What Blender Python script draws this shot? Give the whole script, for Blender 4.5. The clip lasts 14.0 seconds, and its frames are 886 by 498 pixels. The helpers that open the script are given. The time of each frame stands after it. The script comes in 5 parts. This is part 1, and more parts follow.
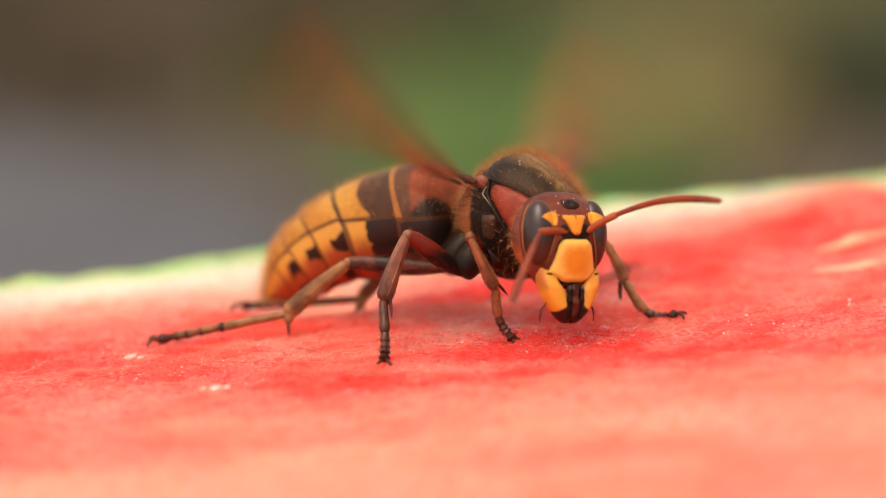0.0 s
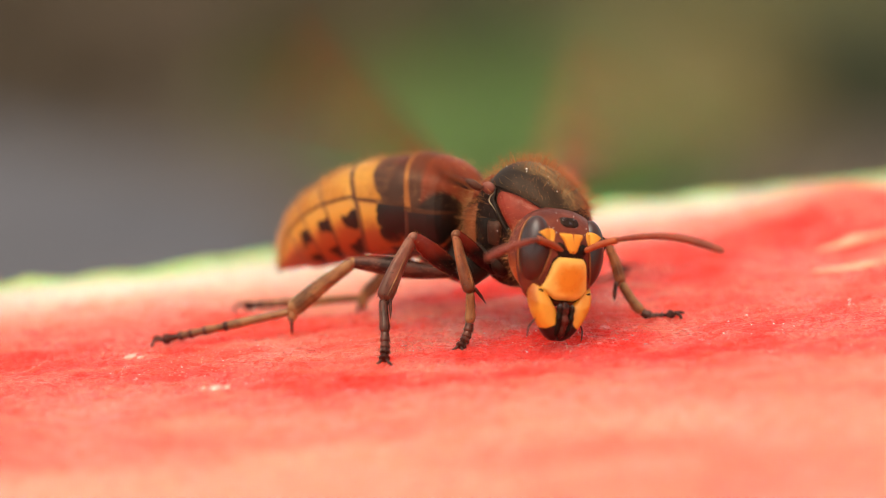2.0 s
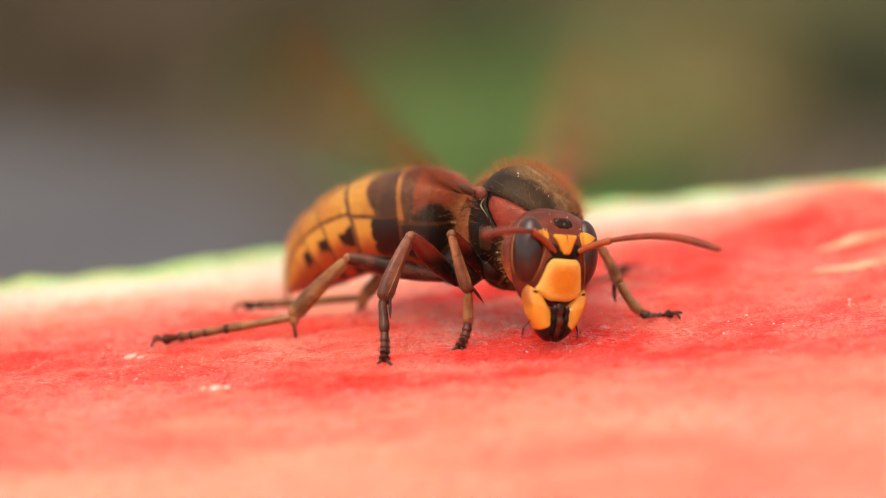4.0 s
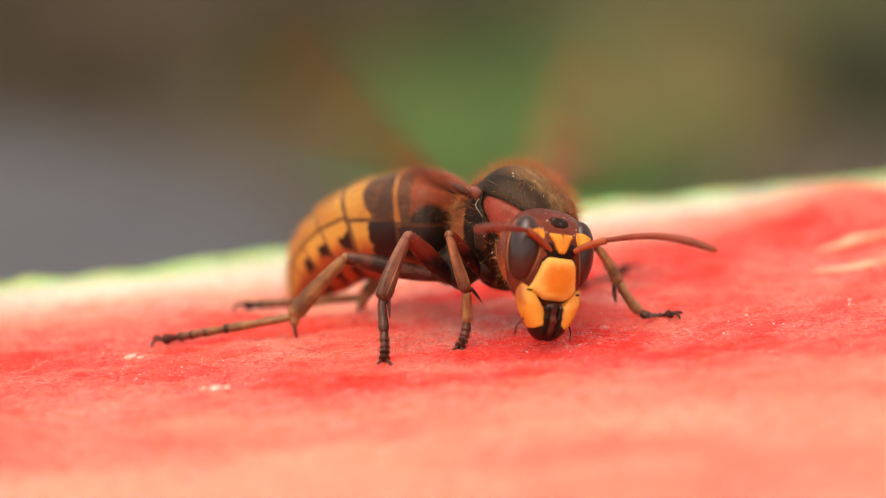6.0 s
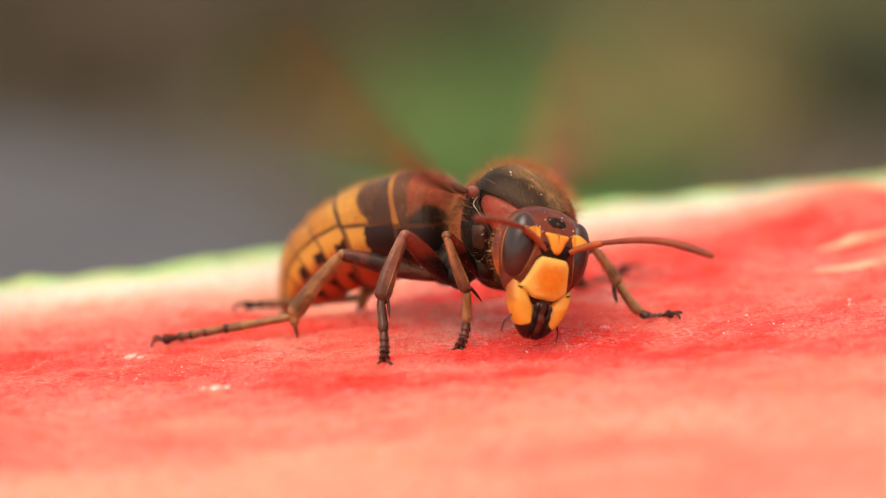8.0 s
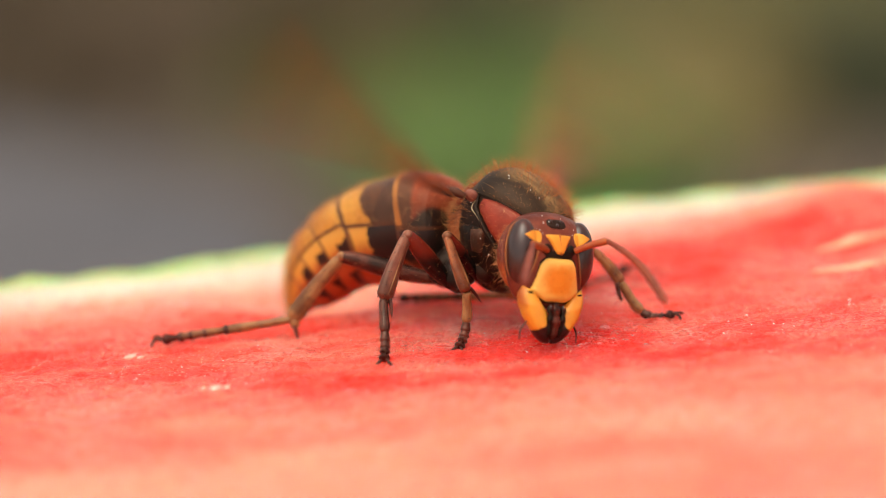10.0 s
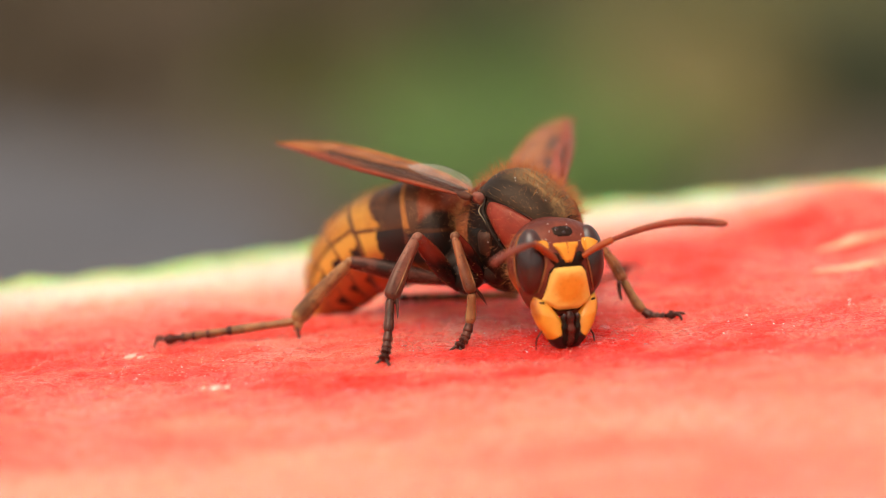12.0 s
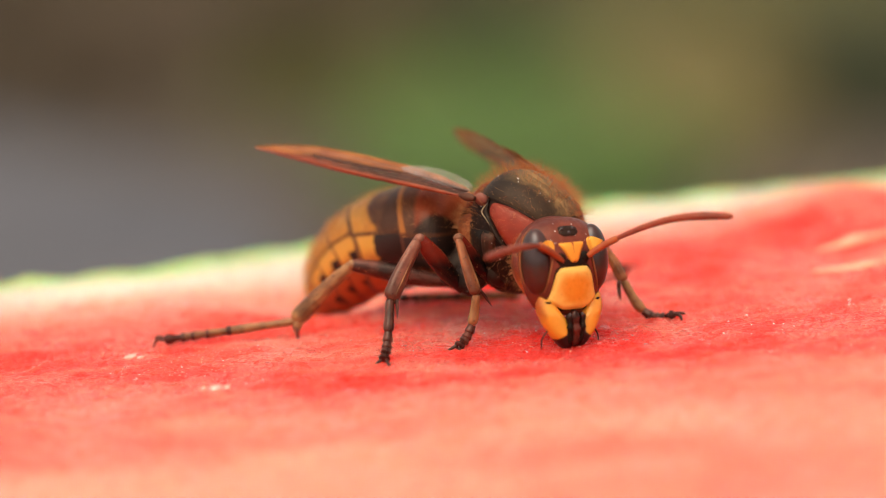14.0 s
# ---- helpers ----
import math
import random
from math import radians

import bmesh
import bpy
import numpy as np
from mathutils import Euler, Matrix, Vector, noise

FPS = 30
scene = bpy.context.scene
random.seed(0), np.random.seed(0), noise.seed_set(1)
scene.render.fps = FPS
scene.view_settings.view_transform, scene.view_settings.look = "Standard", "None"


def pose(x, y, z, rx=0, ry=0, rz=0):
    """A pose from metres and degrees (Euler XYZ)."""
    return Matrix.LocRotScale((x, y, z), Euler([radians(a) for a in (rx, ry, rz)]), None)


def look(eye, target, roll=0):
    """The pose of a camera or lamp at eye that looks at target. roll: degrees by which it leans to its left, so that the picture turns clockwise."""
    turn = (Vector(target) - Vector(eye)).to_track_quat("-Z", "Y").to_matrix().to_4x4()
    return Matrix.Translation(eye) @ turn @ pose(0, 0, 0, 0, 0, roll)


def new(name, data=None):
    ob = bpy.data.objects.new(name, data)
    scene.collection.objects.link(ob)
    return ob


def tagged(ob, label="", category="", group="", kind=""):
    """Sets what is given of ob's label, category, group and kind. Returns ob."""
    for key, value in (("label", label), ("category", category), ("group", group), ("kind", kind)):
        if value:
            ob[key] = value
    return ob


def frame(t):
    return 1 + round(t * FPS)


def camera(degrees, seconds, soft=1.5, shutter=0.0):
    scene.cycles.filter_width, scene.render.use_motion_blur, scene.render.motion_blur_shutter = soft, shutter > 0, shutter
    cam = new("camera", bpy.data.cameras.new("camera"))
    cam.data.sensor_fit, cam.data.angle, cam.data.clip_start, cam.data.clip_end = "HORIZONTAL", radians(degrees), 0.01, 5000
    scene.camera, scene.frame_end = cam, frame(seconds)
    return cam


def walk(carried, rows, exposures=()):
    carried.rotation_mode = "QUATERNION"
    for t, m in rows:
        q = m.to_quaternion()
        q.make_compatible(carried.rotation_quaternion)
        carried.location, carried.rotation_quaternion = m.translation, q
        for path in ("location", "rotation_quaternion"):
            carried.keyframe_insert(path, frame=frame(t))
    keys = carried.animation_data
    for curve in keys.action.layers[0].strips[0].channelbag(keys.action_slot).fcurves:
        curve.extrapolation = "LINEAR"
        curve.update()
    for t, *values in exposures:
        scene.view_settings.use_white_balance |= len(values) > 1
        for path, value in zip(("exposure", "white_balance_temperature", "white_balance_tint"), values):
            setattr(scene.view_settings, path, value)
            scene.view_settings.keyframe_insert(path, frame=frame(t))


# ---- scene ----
MM = 0.001  # all lengths below are written in millimetres

# ---- camera: a macro lens on a tripod, a hand's length from the hornet ----
cam = camera(11.48, 14.0, soft=0.7, shutter=0.9)
cam.data.dof.use_dof = True
cam.data.dof.focus_distance = 0.2595
cam.data.dof.aperture_fstop = 16.0
EYE = (0.39, -252.07, 63.96)
AIM = (0.39, 1.26, 5.48)
still = look([c * MM for c in EYE], [c * MM for c in AIM], -4.0)
walk(cam, [(0, still), (14, still)], exposures=[(0, 0.42, 7600, 10), (14, 0.42, 7600, 10)])

# ---- world and sun: bright overcast daylight ----
world = bpy.data.worlds.new("sky")
scene.world = world
world.use_nodes = True
wn = world.node_tree
sky = wn.nodes.new("ShaderNodeTexSky")
sky.sky_type = "NISHITA"
sky.sun_disc = False
sky.sun_elevation = radians(69)
sky.sun_rotation = radians(214)
sky.air_density = 1.0
sky.dust_density = 4.0
# a thin cloud layer takes most of the blue out of the sky
grey = wn.nodes.new("ShaderNodeHueSaturation")
grey.inputs["Saturation"].default_value = 0.25
wn.links.new(sky.outputs["Color"], grey.inputs["Color"])
wn.links.new(grey.outputs["Color"], wn.nodes["Background"].inputs["Color"])
wn.nodes["Background"].inputs["Strength"].default_value = 0.185
sun = new("sun", bpy.data.lights.new("sun", "SUN"))
sun.data.energy = 0.7
sun.data.angle = radians(60)
sun.data.color = (1.0, 0.96, 0.9)
sun.matrix_world = look((-0.4, -0.6, 1.9), (0, 0, 0))


# ---- materials ----
class Shade:
    """A node material with short ways to wire it."""

    def __init__(self, name, rough=0.5, **sockets):
        self.m = bpy.data.materials.new(name)
        self.m.use_nodes = True
        self.t = self.m.node_tree
        self.b = self.t.nodes["Principled BSDF"]
        self.b.inputs["Roughness"].default_value = rough
        self.b.inputs["Specular IOR Level"].default_value = 0.4
        for key, value in sockets.items():
            self.b.inputs[key.replace("_", " ")].default_value = value

    def node(self, kind):
        return self.t.nodes.new(kind)

    def put(self, socket, value):
        if isinstance(value, (int, float)):
            socket.default_value = value
        elif isinstance(value, tuple):
            socket.default_value = (*value, 1.0)[:4]
        else:
            self.t.links.new(value, socket)

    def math(self, op, a, b=0.0, clamp=False):
        n = self.node("ShaderNodeMath")
        n.operation, n.use_clamp = op, clamp
        self.put(n.inputs[0], a)
        self.put(n.inputs[1], b)
        return n.outputs[0]

    def step(self, value, lo, hi):
        n = self.node("ShaderNodeMapRange")
        n.interpolation_type = "SMOOTHSTEP"
        self.put(n.inputs["Value"], value)
        self.put(n.inputs["From Min"], lo)
        self.put(n.inputs["From Max"], hi)
        return n.outputs["Result"]

    def mix(self, fac, a, b):
        n = self.node("ShaderNodeMix")
        n.data_type = "RGBA"
        self.put(n.inputs[0], fac)
        self.put(n.inputs[6], a)
        self.put(n.inputs[7], b)
        return n.outputs[2]

    def noise(self, scale, detail=3.0, rough=0.55, vec=None, distort=0.0):
        n = self.node("ShaderNodeTexNoise")
        n.inputs["Scale"].default_value = scale
        n.inputs["Detail"].default_value = detail
        n.inputs["Roughness"].default_value = rough
        n.inputs["Distortion"].default_value = distort
        self.t.links.new(vec if vec else self.place(), n.inputs["Vector"])
        return n.outputs["Fac"]

    def cells(self, scale, feature="F1"):
        n = self.node("ShaderNodeTexVoronoi")
        n.feature = feature
        n.inputs["Scale"].default_value = scale
        self.t.links.new(self.place(), n.inputs["Vector"])
        return n.outputs["Distance"]

    def place(self):
        return self.node("ShaderNodeTexCoord").outputs["Object"]

    def uv(self):
        n = self.node("ShaderNodeSeparateXYZ")
        self.t.links.new(self.node("ShaderNodeUVMap").outputs["UV"], n.inputs[0])
        return n.outputs[0], n.outputs[1]

    def colour(self, value):
        self.put(self.b.inputs["Base Color"], value)
        return self

    def bump(self, height, strength=0.3, distance=0.00005):
        n = self.node("ShaderNodeBump")
        n.inputs["Strength"].default_value = strength
        n.inputs["Distance"].default_value = distance
        self.t.links.new(height, n.inputs["Height"])
        self.t.links.new(n.outputs["Normal"], self.b.inputs["Normal"])
        return self


def chitin(name, base, dark, rough=0.38, grain=2500, coat=0.0, patch=0.45):
    """Insect shell: two tones in soft blotches, pitted fine relief."""
    s = Shade(name, rough)
    s.b.inputs["Coat Weight"].default_value = coat
    s.b.inputs["Coat Roughness"].default_value = 0.15
    s.b.inputs["Specular IOR Level"].default_value = 0.3 if max(base) > 0.1 else 0.16
    s.b.inputs["Specular Tint"].default_value = (1.0, 0.82, 0.66, 1.0)
    blotch = s.step(s.noise(420, 3.0), patch - 0.12, patch + 0.2)
    fine = s.step(s.noise(grain, 2.0), 0.3, 0.75)
    s.colour(s.mix(s.math("MULTIPLY", fine, 0.35), s.mix(blotch, dark, base), dark))
    s.put(s.b.inputs["Roughness"], s.math("ADD", s.math("MULTIPLY", fine, 0.25), rough - 0.12))
    s.bump(s.math("ADD", s.noise(grain * 1.6, 2.0), s.noise(grain * 0.35, 3.0)), 0.45, 0.00006)
    return s.m


RED = chitin("red_brown_shell", (0.25, 0.027, 0.014), (0.13, 0.014, 0.008), 0.42)
RED_FACE = chitin("dark_red_head_shell", (0.22, 0.043, 0.022), (0.1, 0.017, 0.011), 0.4)
DARK = chitin("dark_brown_shell", (0.026, 0.011, 0.007), (0.01, 0.005, 0.004), 0.6)

# upper plate: near black, with the dull gold sheen of its flat hair painted over its front
s = Shade("bronze_brown_shell_with_painted_sheen", 0.5)
s.b.inputs["Specular IOR Level"].default_value = 0.2
s.b.inputs["Specular Tint"].default_value = (1.0, 0.82, 0.66, 1.0)
u, v = s.uv()
combed = s.node("ShaderNodeMapping")
combed.inputs["Scale"].default_value = (0.16, 1.0, 1.0)
s.t.links.new(s.place(), combed.inputs["Vector"])
strand = s.step(s.noise(2600, 3.0, 0.6, combed.outputs["Vector"]), 0.42, 0.66)
patchy = s.math("ADD", u, s.math("MULTIPLY", s.math("SUBTRACT", s.noise(520, 3.0), 0.5), 0.34))
painted_sheen = s.math("MULTIPLY", s.step(patchy, 0.22, 0.46), s.step(v, 0.85, 0.55))
shell = s.mix(s.step(s.noise(420, 3.0), 0.33, 0.65), (0.016, 0.009, 0.006), (0.05, 0.025, 0.013))
shell = s.mix(s.math("MULTIPLY", painted_sheen, 0.65), shell, (0.19, 0.105, 0.045))
s.colour(s.mix(s.math("MULTIPLY", s.math("MULTIPLY", painted_sheen, strand), 0.7), shell, (0.36, 0.2, 0.08)))
s.bump(s.math("ADD", s.noise(4000, 2.0), s.noise(2600, 3.0, 0.6, combed.outputs["Vector"])), 0.45, 0.00006)
SCUTUM = s.m

BLACK = chitin("black_shell", (0.018, 0.008, 0.005), (0.007, 0.004, 0.003), 0.5)
RIM = chitin("tan_rim_shell", (0.36, 0.14, 0.05), (0.2, 0.06, 0.025), 0.42)
YELLOW_FACE = chitin("orange_yellow_face_shell", (0.76, 0.34, 0.045), (0.7, 0.21, 0.022), 0.45, grain=1600)

s = Shade("cream_edged_orange_shield_shell", 0.4)
s.b.inputs["Specular IOR Level"].default_value = 0.3
spot = s.node("ShaderNodeSeparateXYZ")
s.t.links.new(s.place(), spot.inputs[0])
down = s.math("DIVIDE", s.math("ADD", spot.outputs[2], 0.0008), 0.0011)
across = s.math("DIVIDE", spot.outputs[1], 0.0011)
far = s.math("SQRT", s.math("ADD", s.math("MULTIPLY", down, down), s.math("MULTIPLY", across, across)))
far = s.math("ADD", far, s.math("MULTIPLY", s.math("SUBTRACT", s.noise(900, 4.0), 0.5), 1.1))
tone = s.mix(s.step(far, 0.45, 1.2), (0.72, 0.22, 0.02), (0.78, 0.42, 0.09))
s.colour(s.mix(s.math("MULTIPLY", s.step(s.cells(2600), 0.3, 0.12), 0.16), tone, (0.4, 0.12, 0.02)))
s.bump(s.math("ADD", s.noise(2400, 3.0), s.cells(2600)), 0.5, 0.00005)
SHIELD = s.m


def leg_shell(name, base, dark, rough=0.42):
    """Leg shell: lengthwise streaks of two browns, pores with dark roots, ridges."""
    s = Shade(name, rough)
    s.b.inputs["Specular IOR Level"].default_value = 0.34 if max(base) > 0.11 else 0.2
    s.b.inputs["Specular Tint"].default_value = (1.0, 0.84, 0.72, 1.0)
    spread = s.node("ShaderNodeMapping")
    spread.inputs["Scale"].default_value = (0.25, 1.0, 1.0)
    s.t.links.new(s.place(), spread.inputs["Vector"])
    streak = s.step(s.noise(1500, 4.0, 0.6, spread.outputs["Vector"]), 0.34, 0.66)
    pore = s.step(s.cells(3200), 0.2, 0.12)
    tone = s.mix(streak, dark, base)
    tone = s.mix(s.math("MULTIPLY", s.step(s.noise(420, 3.0), 0.48, 0.62), 0.75), tone, tuple(c * 0.4 for c in dark))
    s.colour(s.mix(s.math("MULTIPLY", pore, 0.7), tone, (0.03, 0.012, 0.008)))
    s.put(s.b.inputs["Roughness"], s.math("ADD", s.math("MULTIPLY", streak, 0.15), rough - 0.12))
    s.bump(s.math("ADD", s.noise(2600, 3.0, 0.6, spread.outputs["Vector"]), s.math("MULTIPLY", pore, 0.5)), 0.6, 0.00006)
    return s.m


LEG = leg_shell("mauve_brown_leg_shell", (0.27, 0.1, 0.06), (0.15, 0.044, 0.028))
LEG_AMBER = leg_shell("amber_brown_leg_shell", (0.36, 0.13, 0.05), (0.2, 0.06, 0.03))
LEG_TAN = leg_shell("tan_brown_leg_shell", (0.36, 0.175, 0.068), (0.21, 0.08, 0.034))
LEG_BANDED = leg_shell("tan_toe_shell_with_dark_joint", (0.3, 0.12, 0.045), (0.08, 0.026, 0.016))
LEG_DARK = leg_shell("dark_leg_shell", (0.13, 0.032, 0.019), (0.035, 0.012, 0.009), 0.34)
LEG_RED = leg_shell("dark_red_thigh_shell", (0.1, 0.02, 0.013), (0.03, 0.009, 0.007), 0.28)
FLANK = chitin("brown_red_flank_shell", (0.13, 0.035, 0.016), (0.04, 0.014, 0.008), 0.5)
RUST = chitin("rust_tan_shell", (0.34, 0.105, 0.035), (0.17, 0.045, 0.018), 0.5)
COXA = chitin("umber_leg_root_shell", (0.03, 0.016, 0.011), (0.01, 0.006, 0.005), 0.42)

s = Shade("thigh_shell_black_to_red_at_the_knee", 0.26)
s.b.inputs["Specular IOR Level"].default_value = 0.28
s.b.inputs["Specular Tint"].default_value = (1.0, 0.8, 0.72, 1.0)
spot = s.node("ShaderNodeSeparateXYZ")
s.t.links.new(s.place(), spot.inputs[0])
along = s.math("ADD", spot.outputs[0], s.math("MULTIPLY", s.math("SUBTRACT", s.noise(500, 3.0), 0.5), 0.0016))
upper = s.math("ADD", along, s.math("MULTIPLY", spot.outputs[2], 1.6))
s.colour(s.mix(s.step(upper, 0.0016, 0.0034), (0.011, 0.006, 0.005), s.mix(s.noise(1500, 3.0), (0.2, 0.02, 0.01), (0.1, 0.012, 0.007))))
s.bump(s.noise(3000, 3.0), 0.35, 0.00004)
THIGH = s.m
TEGULA = chitin("dull_pink_brown_shell", (0.28, 0.09, 0.06), (0.18, 0.055, 0.04), 0.42)
ANTENNA = chitin("rust_red_antenna_shell", (0.26, 0.05, 0.025), (0.16, 0.028, 0.016), 0.45)
SCAPE = chitin("orange_red_scape_shell", (0.38, 0.085, 0.024), (0.26, 0.045, 0.018), 0.42)
SEAM_HIGHLIGHT = chitin("pale_seam_highlight", (0.42, 0.34, 0.22), (0.3, 0.22, 0.13), 0.4)

s = Shade("yellow_jaw_dark_at_the_tip", 0.36)
deep = s.node("ShaderNodeSeparateXYZ")
s.t.links.new(s.place(), deep.inputs[0])
rough_edge = s.math("MULTIPLY", s.math("SUBTRACT", s.noise(1300, 3.0), 0.5), 0.0005)
mid = s.math("ADD", s.math("ABSOLUTE", deep.outputs[1]), rough_edge)
gold = s.mix(s.step(s.noise(500, 3.0), 0.35, 0.7), (0.74, 0.33, 0.04), (0.7, 0.25, 0.03))
gold = s.mix(s.math("MULTIPLY", s.step(mid, 0.00165, 0.00215), 0.85), gold, (0.36, 0.07, 0.02))
reach = s.math("ADD", 0.00058, s.math("MULTIPLY", s.math("POWER", s.math("MULTIPLY", s.step(deep.outputs[2], -0.0032, -0.0042), 1.0), 1.6), 0.0016))
biting = s.step(s.math("SUBTRACT", mid, reach), 0.00006, -0.00006)
s.colour(s.mix(biting, gold, (0.014, 0.008, 0.007)))
s.bump(s.noise(2800, 2.0), 0.3, 0.00003)
JAW = s.m

s = Shade("rust_temple_shell_orange_below", 0.42)
s.b.inputs["Specular IOR Level"].default_value = 0.3
deep = s.node("ShaderNodeSeparateXYZ")
s.t.links.new(s.place(), deep.inputs[0])
tone = s.mix(s.step(s.noise(420, 3.0), 0.33, 0.65), (0.1, 0.017, 0.011), (0.24, 0.046, 0.023))
low = s.math("ADD", deep.outputs[2], s.math("MULTIPLY", s.math("SUBTRACT", s.noise(700, 2.0), 0.5), 0.0012))
s.colour(s.mix(s.math("MULTIPLY", s.step(low, 0.0006, -0.0012), 0.8), tone, (0.5, 0.13, 0.035)))
s.bump(s.math("ADD", s.noise(4000, 2.0), s.noise(900, 3.0)), 0.4, 0.00005)
TEMPLE = s.m

s = Shade("glossy_brown_compound_eye", 0.3)
s.b.inputs["Specular IOR Level"].default_value = 0.35
s.b.inputs["Coat Weight"].default_value = 0.42
s.b.inputs["Coat Roughness"].default_value = 0.2
s.b.inputs["Coat Tint"].default_value = (0.94, 0.93, 1.0, 1.0)
s.colour(s.mix(s.step(s.noise(420, 2.0), 0.38, 0.66), (0.055, 0.013, 0.007), (0.02, 0.006, 0.004)))
s.bump(s.cells(26000), 0.12, 0.00001)
EYE_SHELL = s.m

s = Shade("golden_brown_hair", 0.5)
s.colour(s.mix(s.node("ShaderNodeNewGeometry").outputs["Random Per Island"], (0.75, 0.4, 0.14), (0.36, 0.11, 0.03)))
HAIR = s.m
s = Shade("tan_hair", 0.5)
s.colour(s.mix(s.node("ShaderNodeNewGeometry").outputs["Random Per Island"], (0.62, 0.3, 0.12), (0.42, 0.15, 0.05)))
TAN_HAIR = s.m
s = Shade("reddish_fur", 0.5)
s.colour(s.mix(s.node("ShaderNodeNewGeometry").outputs["Random Per Island"], (0.6, 0.19, 0.05), (0.28, 0.06, 0.02)))
RUFOUS = s.m
# tiny juice droplets, their glints painted as plain white
s = Shade("white_droplet_glint", 0.35)
s.colour(s.mix(s.noise(9000, 2.0), (0.95, 0.93, 0.88), (0.85, 0.8, 0.7)))
DROPLET_GLINT = s.m
s = Shade("dark_bristle", 0.4)
s.colour(s.mix(s.node("ShaderNodeNewGeometry").outputs["Random Per Island"], (0.05, 0.02, 0.012), (0.12, 0.045, 0.02)))
BRISTLE = s.m

# amber wing membrane, half clear: a rust front edge, a dusky stripe behind it, then gold amber cells with fine wrinkles
s = Shade("amber_wing_membrane", 0.36)
s.b.inputs["Specular IOR Level"].default_value = 0.25
s.b.inputs["Specular Tint"].default_value = (1.0, 0.8, 0.66, 1.0)
u, v = s.uv()
waver = s.math("ADD", v, s.math("MULTIPLY", s.math("SUBTRACT", s.noise(260, 3.0), 0.5), 0.1))
gold = s.mix(s.step(s.noise(500, 3.0), 0.35, 0.7), (0.4, 0.13, 0.038), (0.26, 0.066, 0.024))
dusk = s.math("MULTIPLY", s.math("MULTIPLY", s.step(waver, 0.24, 0.29), s.step(waver, 0.48, 0.42)), s.step(u, 0.84, 0.7))
tone = s.mix(s.step(waver, 0.2, 0.3), (0.3, 0.042, 0.017), gold)
s.colour(s.mix(s.math("MULTIPLY", dusk, 0.9), tone, (0.05, 0.022, 0.022)))
s.put(s.b.inputs["Alpha"], s.math("ADD", s.math("MULTIPLY", s.step(s.noise(350, 3.0), 0.3, 0.7), 0.22), 0.66))
s.bump(s.noise(1800, 3.0, 0.5, None, 1.5), 0.4, 0.00006)
WING = s.m
s = Shade("clear_hind_wing_membrane", 0.22)
s.colour(s.mix(s.step(s.noise(500, 3.0), 0.35, 0.7), (0.6, 0.5, 0.45), (0.46, 0.34, 0.3)))
s.put(s.b.inputs["Alpha"], s.math("ADD", s.math("MULTIPLY", s.step(s.noise(350, 3.0), 0.3, 0.7), 0.12), 0.06))
s.bump(s.noise(1800, 3.0, 0.5, None, 1.5), 0.4, 0.00006)
CLEAR_WING = s.m
VEIN = chitin("dark_wing_vein", (0.1, 0.035, 0.02), (0.05, 0.02, 0.014), 0.4)
VEIN_RED = chitin("rust_wing_vein", (0.26, 0.045, 0.018), (0.16, 0.028, 0.013), 0.4)


def banded(name, front, back, edge, wave, rust=None):
    """One abdominal plate: dark front, gold back from the share `edge` on, with a wavy border, and a thin
    brown hind seam; the first plate is rust red in front (rust), shade painted black low on its flanks."""
    s = Shade(name, 0.42)
    s.b.inputs["Specular IOR Level"].default_value = 0.3
    s.b.inputs["Specular Tint"].default_value = (1.0, 0.82, 0.66, 1.0)
    u, v = s.uv()
    side = s.math("ABSOLUTE", v)
    ripple = s.math("MULTIPLY", s.math("SUBTRACT", s.noise(560, 3.0), 0.5), wave)
    at = s.math("ADD", s.math("SUBTRACT", u, ripple), s.math("MULTIPLY", s.step(side, 0.55, 1.0), 0.08))
    fine = s.step(s.noise(2600, 2.0), 0.3, 0.75)
    soft = s.step(s.noise(380, 3.0), 0.3, 0.7)
    gold = s.mix(soft, back, (back[0] * 0.84, back[1] * 0.7, back[2] * 0.6))
    dusk = s.mix(soft, front, tuple(c * 0.6 for c in front))
    if rust:
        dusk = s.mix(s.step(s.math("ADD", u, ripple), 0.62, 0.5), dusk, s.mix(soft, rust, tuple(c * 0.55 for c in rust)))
        # shade between this ring and the thorax, painted black low on the flanks
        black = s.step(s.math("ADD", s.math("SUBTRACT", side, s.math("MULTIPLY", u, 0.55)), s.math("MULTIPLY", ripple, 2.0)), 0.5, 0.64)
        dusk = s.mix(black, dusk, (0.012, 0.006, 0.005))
    body = s.mix(s.step(at, edge - 0.025, edge + 0.025), dusk, gold)
    seam = s.step(s.math("ADD", u, s.math("MULTIPLY", ripple, 0.1)), 0.885 if rust is None else 0.97, 0.935 if rust is None else 0.99)
    body = s.mix(s.math("MULTIPLY", seam, 0.95), body, (0.055, 0.018, 0.009))
    body = s.mix(s.math("MULTIPLY", s.step(side, 0.92, 0.955), 0.9), body, (0.075, 0.024, 0.011))
    s.colour(s.mix(s.math("MULTIPLY", fine, 0.25), body, tuple(c * 0.6 for c in front)))
    s.bump(s.noise(4200, 2.0), 0.3, 0.00003)
    return s.m


GOLD = (0.6, 0.28, 0.046)
